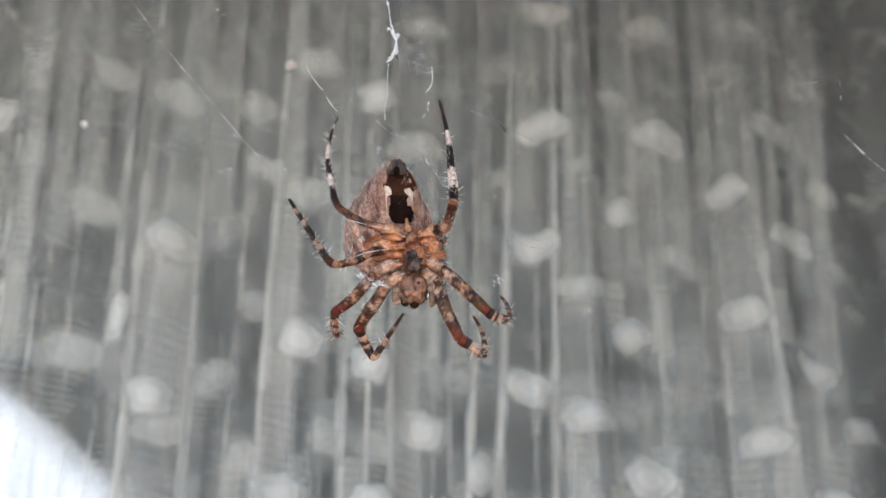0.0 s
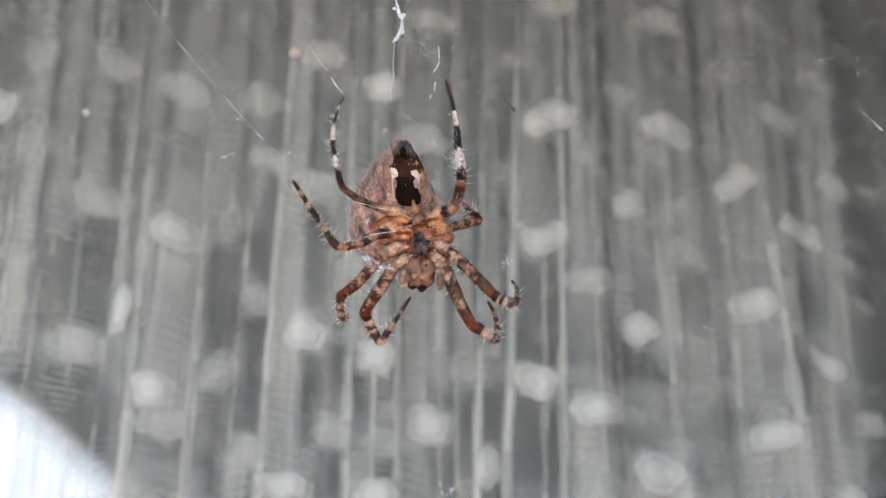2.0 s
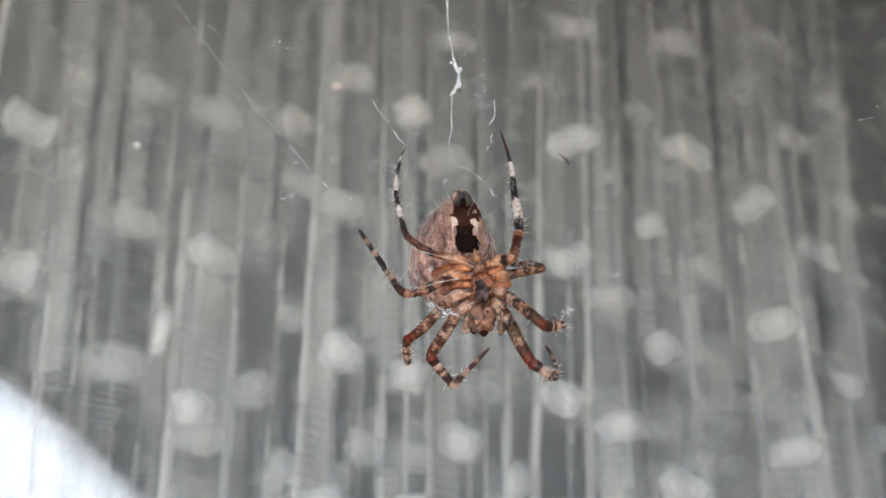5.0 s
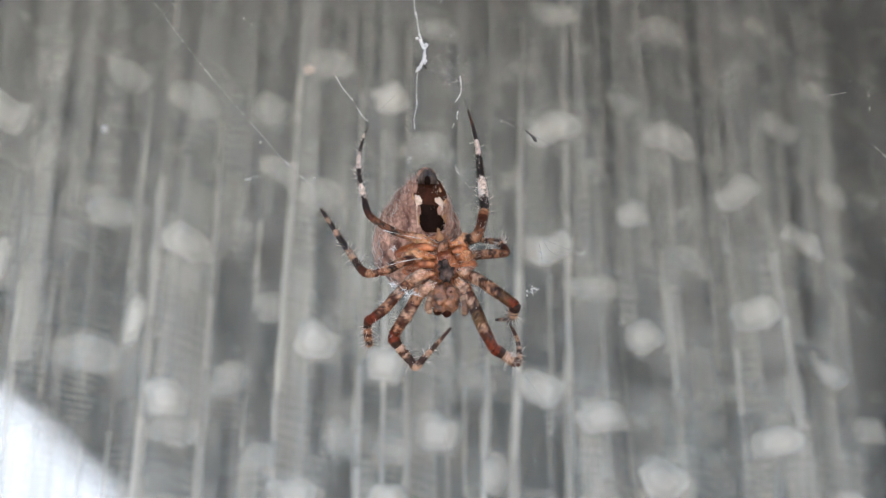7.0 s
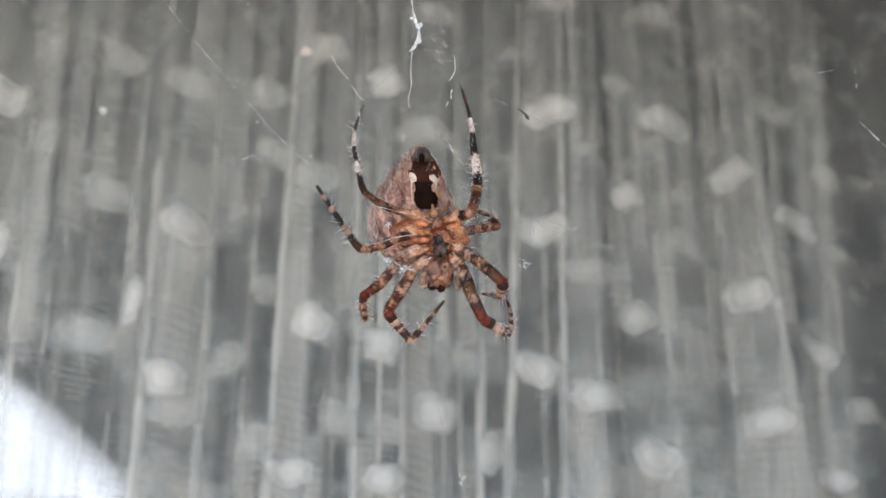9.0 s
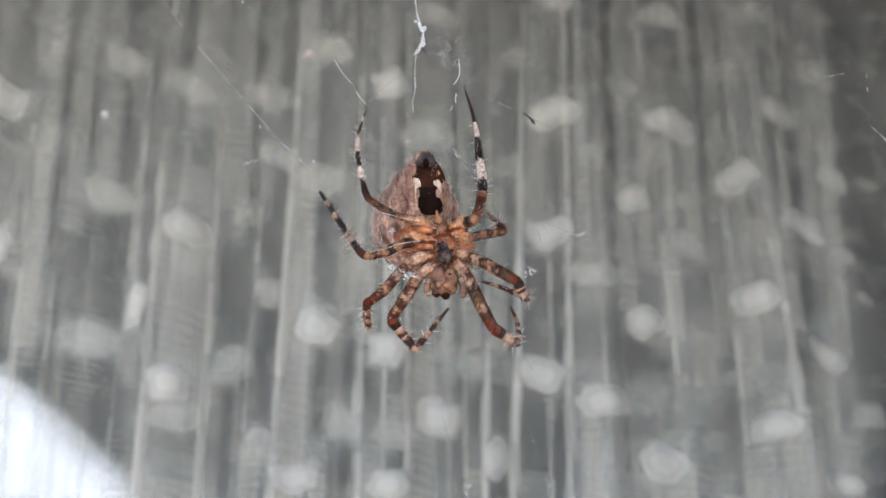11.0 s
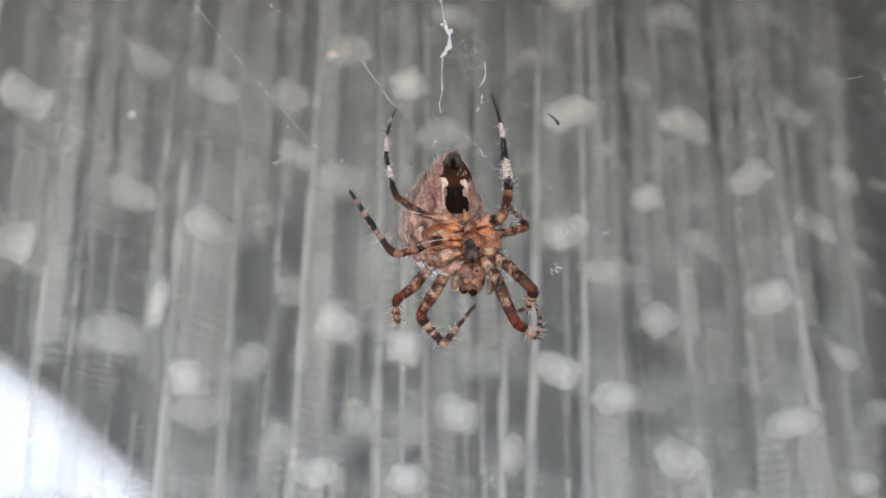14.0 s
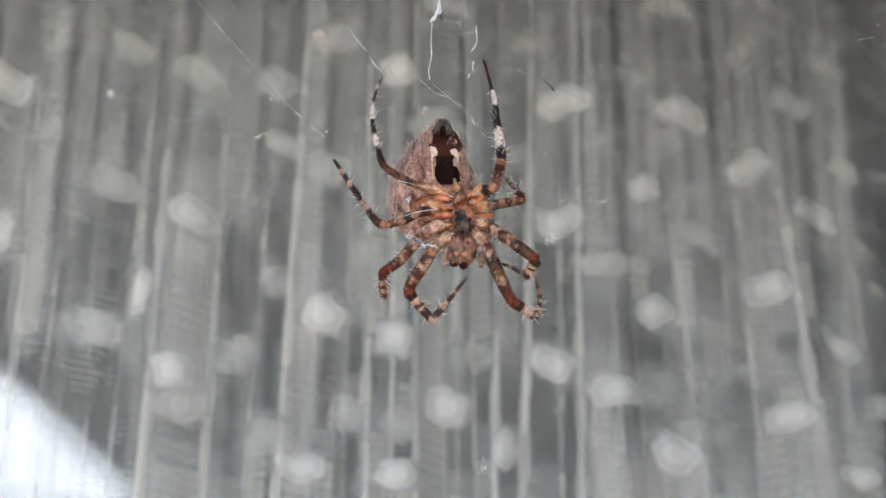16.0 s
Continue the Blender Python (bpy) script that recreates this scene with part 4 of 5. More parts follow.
def leg_piece(name, pts, radii, bands, parent, seed, bristles=0, hair_mm=0.55, label="", origin=None):
    """One segment of a leg: a tapered tube in coloured bands, with stiff hairs. bands: material, share of the length."""
    origin = origin or pts[0]
    path = [p - origin for p in smooth_path(pts, 12)]
    n = len(path)
    rad = []
    for i in range(n):
        u = i / (n - 1)
        r = radii[0] + (radii[1] - radii[0]) * u
        r *= 1 + 0.12 * math.sin(u * math.pi) + 0.08 * noise.noise(Vector((seed, u * 7, 1)))
        rad.append(r * MM)
    bm = bmesh.new()
    bm.verts.layers.float_color.new("pigment")
    rings = tube(bm, path, rad, sides=16)
    banded(bm, rings, bands, seed)
    ob = part(name, bm, M_LEG, parent, label)
    if bristles:
        bm = bmesh.new()
        rng = random.Random(int(seed * 100))
        for k in range(bristles):
            i = rng.randrange(1, n - 1)
            d = (path[i + 1] - path[i]).normalized()
            q = rng.uniform(0, 2 * math.pi)
            a = d.orthogonal().normalized()
            o = math.cos(q) * a + math.sin(q) * d.cross(a)
            size = hair_mm * MM * (rng.uniform(0.7, 1.25) if k % 5 == 0 else rng.uniform(0.15, 0.4))
            tip = path[i] + o * (rad[i] + size) + d * rng.uniform(0.2, 0.8) * size
            spike(bm, path[i] + o * rad[i] * 0.8, tip, 0.000028 if k % 5 == 0 else 0.000018, 0 if k % 3 == 0 or k % 5 == 0 else 1)
        hair = part("bristles", bm, [M_HAIR, M_BROWN], ob)
        hair["kind"] = "stuff"
    return ob


def leg(upper, lower, seed, label, upper_bands, fat=1.0):
    """A leg in three parts that turn at hip, knee and ankle: femur; tibia with the patella; metatarsus with the tarsus."""
    femur = leg_piece("femur", [vec(p) for p in upper], (0.46 * fat, 0.40 * fat), upper_bands, spider, seed, 70, 0.45, label)
    femur.location = vec(upper[0])
    (pat, tib, met, tar) = lower
    knee, ankle = vec(pat[0][0]), vec(met[0][0])
    tibia = leg_piece("tibia", [vec(p) for p in tib[0]], (pat[2] * fat, tib[2] * fat), tib[1], spider, seed + 4, 130, 0.75, label, knee)
    tibia.location = knee
    leg_piece("patella", [vec(p) for p in pat[0]], (0.41 * fat, pat[2] * fat), pat[1], tibia, seed + 3, 0, 0.5, "", knee)
    meta = leg_piece("metatarsus", [vec(p) for p in met[0]], (tib[2] * fat, met[2] * fat), met[1], spider, seed + 5, 70, 0.55, label)
    meta.location = ankle
    leg_piece("tarsus", [vec(p) for p in tar[0]], (met[2] * fat, tar[2] * fat), tar[1], meta, seed + 6, 0, 0.4, "", ankle)
    return femur, tibia, meta, vec(upper[0]), knee, ankle, vec(tar[0][-1])


# upper left, reaching up to the silk
leg([(-1.39, -0.60, 2.43), (-3.39, -1.20, 2.54), (-4.88, -1.30, 3.24), (-6.03, -0.90, 4.30)],
    [([(-6.03, -0.90, 4.30), (-6.34, -0.80, 5.07), (-6.47, -0.70, 5.73)], [(B, 1), (K, 2)], 0.36),
     ([(-6.47, -0.70, 5.73), (-6.76, -0.50, 6.98), (-6.99, -0.40, 7.98), (-7.09, -0.30, 8.94)], [(K, 0.5), (C, 1.9), (K, 3.1)], 0.30),
     ([(-7.09, -0.30, 8.94), (-7.13, -0.20, 9.79), (-7.05, 0.00, 10.88), (-6.86, 0.10, 11.91)], [(C, 2.6), (K, 2.0)], 0.17),
     ([(-6.86, 0.10, 11.91), (-6.75, 0.20, 12.52), (-6.38, 0.40, 13.47)], [(K, 1), (C, 1), (K, 2)], 0.1)],
    1.1, "banded hind leg stretched up to the silk", [(T, 2), (M, 1), (K, 0.8), (M, 0.6), (K, 0.8), (M, 0.6), (B, 1)], 0.67)
# upper right
leg([(1.50, -0.60, 2.33), (2.22, -1.40, 2.04), (2.67, -1.60, 2.34), (2.99, -1.20, 3.44)],
    [([(2.99, -1.20, 3.44), (3.12, -0.90, 4.20), (3.26, -0.70, 4.81)], [(B, 1), (M, 0.8), (T, 0.6)], 0.42),
     ([(3.26, -0.70, 4.81), (3.27, -0.50, 5.84), (3.18, -0.30, 7.09), (3.05, -0.20, 8.30)], [(K, 2.2), (C, 2.6), (K, 0.6)], 0.33),
     ([(3.05, -0.20, 8.30), (2.96, 0.00, 9.69), (2.87, 0.10, 10.93), (2.73, 0.20, 11.97)], [(K, 2.3), (C, 2)], 0.18),
     ([(2.73, 0.20, 11.97), (2.50, 0.30, 13.24), (2.06, 0.60, 15.22)], [(K, 2.6), (B, 0.6), (K, 1.2)], 0.1)],
    2.2, "banded hind leg stretched up to the silk", [(T, 1), (K, 0.8), (T, 0.8), (M, 0.8), (B, 1)], 0.95)
# left, bent
leg([(-1.81, -0.50, 0.79), (-3.34, -1.00, 0.16), (-4.63, -1.20, -0.62), (-5.74, -1.10, -0.86)],
    [([(-5.74, -1.10, -0.86), (-6.28, -1.00, -0.72), (-6.75, -0.90, -0.24)], [(T, 1), (B, 2)], 0.36),
     ([(-6.75, -0.90, -0.24), (-7.05, -0.80, 0.30), (-7.54, -0.70, 1.09)], [(K, 1.7), (P, 0.8), (B, 0.4)], 0.31),
     ([(-7.54, -0.70, 1.09), (-8.14, -0.50, 2.08), (-8.85, -0.30, 3.28)], [(P, 0.5), (K, 2.0), (P, 0.8)], 0.26),
     ([(-8.85, -0.30, 3.28), (-9.43, -0.10, 4.30), (-10.11, 0.10, 5.48)], [(K, 1.2), (P, 0.6), (K, 1.3)], 0.15)],
    3.3, "banded leg bent outward", [(T, 1), (B, 1), (T, 1), (K, 0.8), (T, 0.8), (B, 1), (T, 0.5)], 0.82)
# lower left, outer
leg([(-2.58, -0.40, -1.23), (-3.52, -0.60, -2.19), (-4.58, -0.60, -3.53), (-5.67, -0.30, -4.35)],
    [([(-5.67, -0.30, -4.35), (-5.96, 0.00, -4.42), (-6.05, 0.20, -4.72)], [(R, 1), (B, 1)], 0.36),
     ([(-6.05, 0.20, -4.72), (-6.06, 0.60, -5.27), (-5.95, 1.20, -5.93)], [(D, 1), (T, 1.6), (B, 1), (T, 1), (D, 1.2)], 0.3),
     ([(-5.95, 1.20, -5.93), (-5.98, 2.40, -5.40), (-6.00, 3.60, -4.82)], [(T, 1), (B, 1)], 0.24),
     ([(-6.00, 3.60, -4.82), (-5.97, 4.40, -4.42), (-5.92, 5.20, -4.02)], [(B, 1), (T, 1)], 0.14)],
    4.4, "banded front leg folded down", [(T, 1), (B, 0.7), (P, 0.6), (B, 0.9), (T, 0.6), (B, 0.8), (R, 0.6)], 0.92)
# lower left, inner
LEG_E = leg([(-1.89, -0.50, -2.14), (-2.68, -0.70, -3.66), (-3.45, -0.60, -4.85), (-3.97, -0.30, -5.57)],
    [([(-3.97, -0.30, -5.57), (-4.12, 0.10, -5.79), (-4.01, 0.60, -5.97)], [(R, 1), (D, 1)], 0.38),
     ([(-4.01, 0.60, -5.97), (-3.68, 1.20, -6.50), (-3.30, 1.80, -7.17)], [(P, 1.4), (B, 0.8), (P, 0.4), (D, 1.4)], 0.31),
     ([(-3.30, 1.80, -7.17), (-3.02, 1.70, -7.48), (-2.44, 1.20, -6.78), (-1.91, 0.80, -6.13)], [(B, 1), (P, 1.0), (D, 1), (P, 0.8), (B, 0.6)], 0.19),
     ([(-1.91, 0.80, -6.13), (-1.38, 0.30, -5.48), (-0.71, -0.20, -4.64)], [(D, 1.2), (P, 0.5), (D, 1.8)], 0.10)],
    5.5, "banded front leg folded down, shifting once", [(T, 1.2), (B, 0.8), (P, 0.6), (B, 0.9), (T, 0.5), (B, 0.6), (R, 0.7)], 1.04)
# the other three that move
LEG_F = leg([(1.72, 0.20, 1.26), (2.13, 1.20, 1.98), (2.31, 2.20, 2.66), (2.40, 3.30, 3.28)],
    [([(2.40, 3.30, 3.28), (2.49, 3.60, 3.58), (2.49, 3.90, 3.83)], [(B, 2), (D, 1)], 0.36),
     ([(2.49, 3.90, 3.83), (2.45, 4.10, 4.03), (2.35, 4.40, 4.28)], [(B, 1), (T, 0.6), (D, 1)], 0.3),
     ([(2.35, 4.40, 4.28), (2.06, 5.00, 4.67), (1.77, 5.50, 5.02)], [(D, 1), (T, 1), (D, 1), (T, 1)], 0.24),
     ([(1.77, 5.50, 5.02), (1.58, 5.90, 5.27), (1.38, 6.30, 5.52)], [(D, 1), (T, 1)], 0.13)],
    6.6, "short banded middle leg, folding and unfolding", [(T, 1), (B, 0.8), (T, 0.7), (D, 0.8), (T, 0.8), (B, 0.6), (M, 0.6)], 0.82)
LEG_G = leg([(1.69, -0.60, -0.73), (3.10, -1.00, -1.98), (4.50, -1.00, -3.41), (5.89, -0.60, -4.66)],
    [([(5.89, -0.60, -4.66), (6.25, -0.40, -4.86), (6.60, -0.30, -5.01)], [(D, 1), (P, 0.6), (D, 0.6)], 0.36),
     ([(6.60, -0.30, -5.01), (7.04, -0.10, -5.12), (7.40, 0.00, -5.03)], [(P, 1), (B, 2)], 0.3),
     ([(7.40, 0.00, -5.03), (7.59, 0.90, -4.25), (7.57, 1.80, -3.40)], [(B, 1), (P, 0.7), (D, 1)], 0.19),
     ([(7.57, 1.80, -3.40), (7.45, 2.70, -2.54), (7.14, 3.50, -1.71)], [(B, 1), (P, 0.6), (D, 1)], 0.10)],
    7.7, "banded front leg, waving", [(T, 0.8), (B, 0.6), (P, 0.5), (D, 0.7), (T, 0.6), (D, 0.7), (O, 0.6), (R, 0.5)], 1.02)
LEG_H = leg([(1.60, -0.70, -1.84), (2.23, -1.10, -3.59), (2.88, -1.00, -5.29), (3.70, -0.60, -6.90)],
    [([(3.70, -0.60, -6.90), (4.13, -0.40, -7.10), (4.48, -0.30, -7.29)], [(R, 0.6), (D, 1)], 0.38),
     ([(4.48, -0.30, -7.29), (4.91, -0.10, -7.63), (5.48, 0.10, -7.97)], [(P, 2), (B, 1)], 0.3),
     ([(5.48, 0.10, -7.97), (5.63, 0.40, -7.26), (5.56, 0.60, -6.35)], [(B, 1), (P, 0.7), (D, 1), (P, 0.5)], 0.18),
     ([(5.56, 0.60, -6.35), (5.31, 0.80, -5.43), (4.80, 1.00, -4.40)], [(D, 1), (P, 0.5), (B, 0.8), (D, 0.6)], 0.10)],
    8.8, "banded front leg, feeling about", [(T, 0.7), (B, 0.6), (P, 0.5), (D, 0.6), (O, 0.9), (P, 0.25), (B, 1.1), (R, 0.7)], 1.06)


# ---- silk of the web ----
def thread(name, runs, width, mat, label, flock=0.0, seed=1):
    """Silk: each run of points is a fine tube of that width in mm; flock: share of dust lumps along it."""
    bm = bmesh.new()
    rng = random.Random(seed)
    for pts in runs:
        path = smooth_path([vec(p) for p in pts], 6)
        n = len(path)
        rad = []
        for i in range(n):
            r = 0.5 * width * MM * (1 + 0.5 * noise.noise(Vector((seed * 3.3, i * 0.9, 2))))
            if flock and rng.random() < flock:
                r *= rng.uniform(1.4, 2.3)
            rad.append(r)
            path[i] += Vector((rng.uniform(-1, 1), rng.uniform(-1, 1), rng.uniform(-1, 1))) * width * MM * 0.3
        tube(bm, path, rad, sides=6)
    ob = part(name, bm, mat)
    ob.location = (0, 0, EYE)
    return tagged(ob, label, "cobweb", "threads of the web")


thread("silk_thread", [[(-8.03, 87.00, 163.9), (-6.30, 87.00, 107.58)], [(-6.30, 87.00, 107.58), (-5.11, 87.00, 68.54), (-4.83, 87.00, 64.53), (-4.65, 87.00, 63.02), (-4.54, 87.00, 62.06)]], 0.075, M_SILK, "white dusty silk line running up to the lintel", 0.1, 1)
thread("silk_clump", [[(-4.54, 87.00, 62.18), (-4.23, 87.00, 61.23), (-4.05, 86.70, 60.08), (-4.18, 86.70, 59.15), (-4.48, 87.00, 58.77), (-4.81, 87.00, 58.31)], [(-4.83, 87.00, 61.70), (-4.48, 87.00, 61.59), (-4.17, 87.00, 60.64)], [(-3.88, 87.00, 61.23), (-4.02, 87.00, 60.52), (-4.15, 87.00, 59.82)], [(-4.25, 87.00, 59.47), (-4.52, 87.00, 58.42)],
                      [(-4.11, 87.00, 60.29), (-3.95, 87.00, 59.58), (-4.04, 87.00, 59.00)]], 0.15, M_SILK, "thick white clump of old dusty silk", 0.35, 2)
thread("silk_thread", [[(-4.66, 87.00, 58.19), (-4.74, 87.00, 57.16), (-4.76, 87.00, 56.02), (-4.70, 87.00, 55.00), (-4.82, 87.00, 54.22), (-4.95, 87.00, 53.44), (-4.84, 87.00, 52.55)]], 0.046, M_SILK, "white beaded silk line above the spider", 0.25, 3)
thread("silk_thread", [[(-11.73, 87.00, 57.85), (-11.20, 87.00, 56.81), (-10.53, 87.00, 55.85), (-10.18, 87.00, 55.45)], [(-9.86, 87.00, 54.78), (-9.35, 87.00, 53.88), (-8.85, 87.00, 53.33)]], 0.042, M_SILK, "short white silk line to a hind leg", 0.2, 4)
thread("silk_thread", [[(-0.97, 87.00, 57.85), (-0.92, 87.00, 57.04), (-0.92, 87.00, 56.24), (-1.15, 87.00, 55.68), (-1.44, 87.00, 55.23)], [(-1.19, 87.00, 54.33), (-1.29, 87.00, 53.88), (-1.24, 87.00, 53.44)], [(-1.52, 87.00, 53.10), (-1.71, 87.00, 52.66)]], 0.05, M_SILK, "curled white wisp of silk", 0.15, 5)
thread("silk_fluff", [[(-3.57, 88.00, 61.57), (-3.12, 89.00, 62.76), (-2.46, 89.00, 62.52), (-1.78, 88.00, 61.22)], [(-3.16, 88.00, 60.51), (-2.44, 89.00, 60.72), (-1.80, 89.00, 61.19), (-1.49, 88.00, 61.34)], [(-2.41, 88.00, 59.68), (-1.92, 88.00, 59.09), (-1.57, 88.00, 58.28), (-1.32, 88.00, 57.58)],
                      [(-2.16, 88.00, 58.39), (-1.76, 88.00, 57.58), (-1.36, 88.00, 56.78)], [(-3.91, 87.00, 60.05), (-3.36, 88.00, 60.39), (-2.67, 88.00, 60.27)], [(-1.92, 88.00, 60.15), (-1.33, 88.00, 59.56), (-0.97, 87.00, 57.85)], [(-1.79, 88.00, 62.53), (-1.69, 88.00, 61.57), (-1.88, 88.00, 60.62)]], 0.045, M_FINE, "wispy tuft of torn web silk", 0.1, 6)
# loose tangle of the finest silk beside the clump
rng = random.Random(31)
tangle = []
for _ in range(46):
    x, z = rng.gauss(-2.0, 0.62), rng.gauss(59.5, 0.9)
    bend = rng.uniform(0, 2 * math.pi)
    run = [(x, 88.3 + rng.uniform(-0.5, 0.5), z)]
    for _ in range(3):
        bend += rng.uniform(-0.9, 0.9)
        px, py, pz = run[-1]
        run.append((px + 0.26 * math.cos(bend), py + rng.uniform(-0.1, 0.1), pz + 0.26 * math.sin(bend)))
    tangle.append(run)
thread("silk_fluff", tangle, 0.006, M_SILK, "loose cloudy tangle of the finest silk", 0.15, 90)
thread("silk_thread", [[(-96.0, 95.30, 163.9), (-49.81, 93.00, 98.13), (-29.36, 92.00, 68.94)], [(-29.36, 92.00, 68.94), (-25.27, 91.00, 62.81), (-22.11, 91.00, 58.77), (-19.11, 90.00, 54.71), (-16.25, 89.00, 50.86), (-13.45, 88.00, 47.66)]], 0.036, M_LONG, "long fine slanting silk line", 0.03, 7)
thread("silk_thread", [[(-23.63, 91.00, 60.50), (-21.14, 91.00, 56.24), (-19.85, 90.00, 54.71), (-18.70, 90.00, 53.80)], [(-19.46, 90.00, 54.82), (-17.01, 89.00, 51.42), (-14.55, 89.00, 48.90)]], 0.04, M_FINE, "fine silk line beside the long one", 0.03, 27)
thread("silk_thread", [[(-19.19, 90.00, 72.86), (-16.02, 89.00, 66.32), (-12.47, 89.00, 61.73), (-8.92, 88.00, 55.80), (-6.77, 87.00, 50.48), (-4.37, 87.00, 47.80)], [(-8.75, 87.00, 53.33), (-6.78, 87.00, 50.80), (-5.44, 87.00, 49.72)], [(-8.90, 87.00, 53.33), (-7.84, 87.00, 54.44), (-6.52, 88.00, 56.66)]], 0.04, M_FINE, "fine slanting silk lines near a hind leg", 0.05, 8)
thread("silk_thread", [[(-4.92, 87.00, 52.40), (-3.81, 87.00, 51.37), (-1.93, 87.00, 49.32), (0.10, 86.00, 45.81)], [(-5.64, 87.00, 52.55), (-4.43, 87.00, 51.29), (-3.25, 87.00, 50.86)]], 0.032, M_LONG, "fine silk from the abdomen tip", 0.1, 9)
thread("silk_thread", [[(2.09, 87.00, 53.49), (3.14, 87.00, 53.10), (4.13, 86.00, 51.95), (4.90, 85.00, 50.59)]], 0.03, M_FINE, "fine silk line holding a dark fragment", 0.1, 10)
thread("silk_thread", [[(29.58, 77.00, 45.83), (29.55, 77.00, 45.35), (29.83, 77.00, 44.96)], [(29.83, 77.00, 44.96), (30.89, 77.00, 43.63), (31.87, 76.00, 41.43), (47.79, 67.00, 15.28), (130.0, 20.6, -120.0)]], 0.042, M_LONG, "white silk line slanting to the jamb", 0.2, 11)
thread("silk_thread", [[(28.63, 77.00, 50.99), (28.81, 77.00, 50.69), (28.80, 77.00, 50.33), (28.58, 77.00, 50.28)], [(29.66, 77.00, 50.38), (29.91, 77.00, 49.98), (29.92, 77.00, 49.48)], [(29.84, 77.00, 48.58), (29.78, 77.00, 48.18)]], 0.055, M_LONG, "broken bits of hanging silk", 0.2, 12)
thread("silk_thread", [[(8.53, 82.00, 38.05), (9.04, 81.00, 37.26), (9.86, 81.00, 36.85), (10.75, 80.00, 36.17)], [(9.45, 81.00, 37.12), (10.14, 80.00, 36.17), (10.96, 80.00, 36.12)]], 0.05, M_FINE, "short bright silk line in the web", 0.15, 13)
thread("silk_thread", [[(4.89, 84.00, 42.14), (5.86, 83.00, 39.23), (8.74, 82.00, 38.05)]], 0.05, M_FINE, "faint silk lines in the web", 0.05, 14)
thread("silk_wrap", [[(-8.19, 85.40, 38.80), (-6.78, 85.20, 39.15), (-5.47, 85.20, 39.53), (-4.18, 85.80, 40.01)], [(-7.70, 85.40, 42.44), (-5.95, 85.00, 41.74), (-4.19, 85.40, 41.54)]], 0.042, M_STRAND, "silk drawn tight across the legs", 0.1, 15)
thread("silk_wrap", [[(-8.10, 88.00, 43.37), (-8.20, 87.60, 41.90), (-7.85, 87.20, 40.46), (-7.25, 87.00, 39.14)], [(-7.59, 87.50, 42.87), (-7.77, 87.00, 41.12), (-7.17, 86.80, 39.78), (-6.58, 86.60, 38.47)], [(-6.50, 86.60, 41.93), (-6.83, 86.50, 41.18), (-6.45, 86.40, 40.54), (-6.98, 86.60, 39.84)],
                     [(-6.86, 86.60, 38.96), (-6.38, 86.40, 37.99), (-5.69, 86.30, 37.37), (-5.02, 86.30, 37.08)], [(-7.97, 87.00, 39.14), (-7.50, 87.20, 40.71), (-6.79, 87.00, 41.62)], [(-7.94, 88.00, 44.14), (-8.17, 88.00, 42.60), (-7.84, 88.00, 41.09)]], 0.05, M_FINE, "tangle of pale silk against the abdomen", 0.2, 16)


thread("silk_thread", [[(-12.91, 87.00, 63.99), (-12.22, 87.00, 61.87), (-11.88, 87.00, 60.39), (-11.75, 87.00, 59.42), (-11.41, 87.00, 57.85)]], 0.03, M_FINE, "fine silk line above a hind leg", 0.05, 28)
thread("silk_thread", [[(-17.87, 87.00, 68.88), (-16.98, 87.00, 66.81), (-16.23, 87.00, 65.27)]], 0.035, M_FINE, "short fine silk line", 0.05, 29)
thread("silk_thread", [[(2.29, 85.00, 52.22), (3.99, 85.00, 51.25), (5.23, 85.00, 50.23)]], 0.03, M_LONG, "fine silk line to an insect fragment", 0.05, 30)
thread("silk_wisp", [[(7.37, 81.00, 38.29), (7.72, 81.00, 38.19), (8.09, 81.00, 38.34), (8.33, 81.00, 38.44)], [(7.72, 81.00, 38.05), (8.18, 81.00, 38.24)]], 0.03, M_LONG, "small curled wisp of silk", 0.1, 31)
thread("silk_wisp", [[(4.73, 81.00, 39.00), (4.84, 81.00, 38.40), (4.90, 81.00, 37.71)], [(4.66, 81.00, 38.50), (4.91, 81.00, 38.11), (4.85, 81.00, 37.71)]], 0.05, M_FINE, "small curled wisp of silk", 0.1, 32)
thread("silk_thread", [[(5.05, 81.00, 37.13), (5.37, 81.00, 36.15), (5.68, 81.00, 35.23)], [(5.68, 81.00, 35.23), (6.20, 81.00, 34.89), (6.91, 81.00, 34.89)]], 0.04, M_FINE, "short slanting silk line", 0.1, 33)
thread("silk_wisp", [[(7.33, 81.00, 35.27), (7.64, 81.00, 35.13), (7.99, 81.00, 34.98)], [(7.54, 81.00, 34.98), (7.82, 81.00, 35.18)]], 0.03, M_LONG, "small curled wisp of silk", 0.1, 34)
thread("silk_thread", [[(9.56, 81.00, 37.15), (9.90, 81.00, 36.86), (10.29, 81.00, 36.62)]], 0.034, M_FINE, "short bright silk line", 0.1, 35)
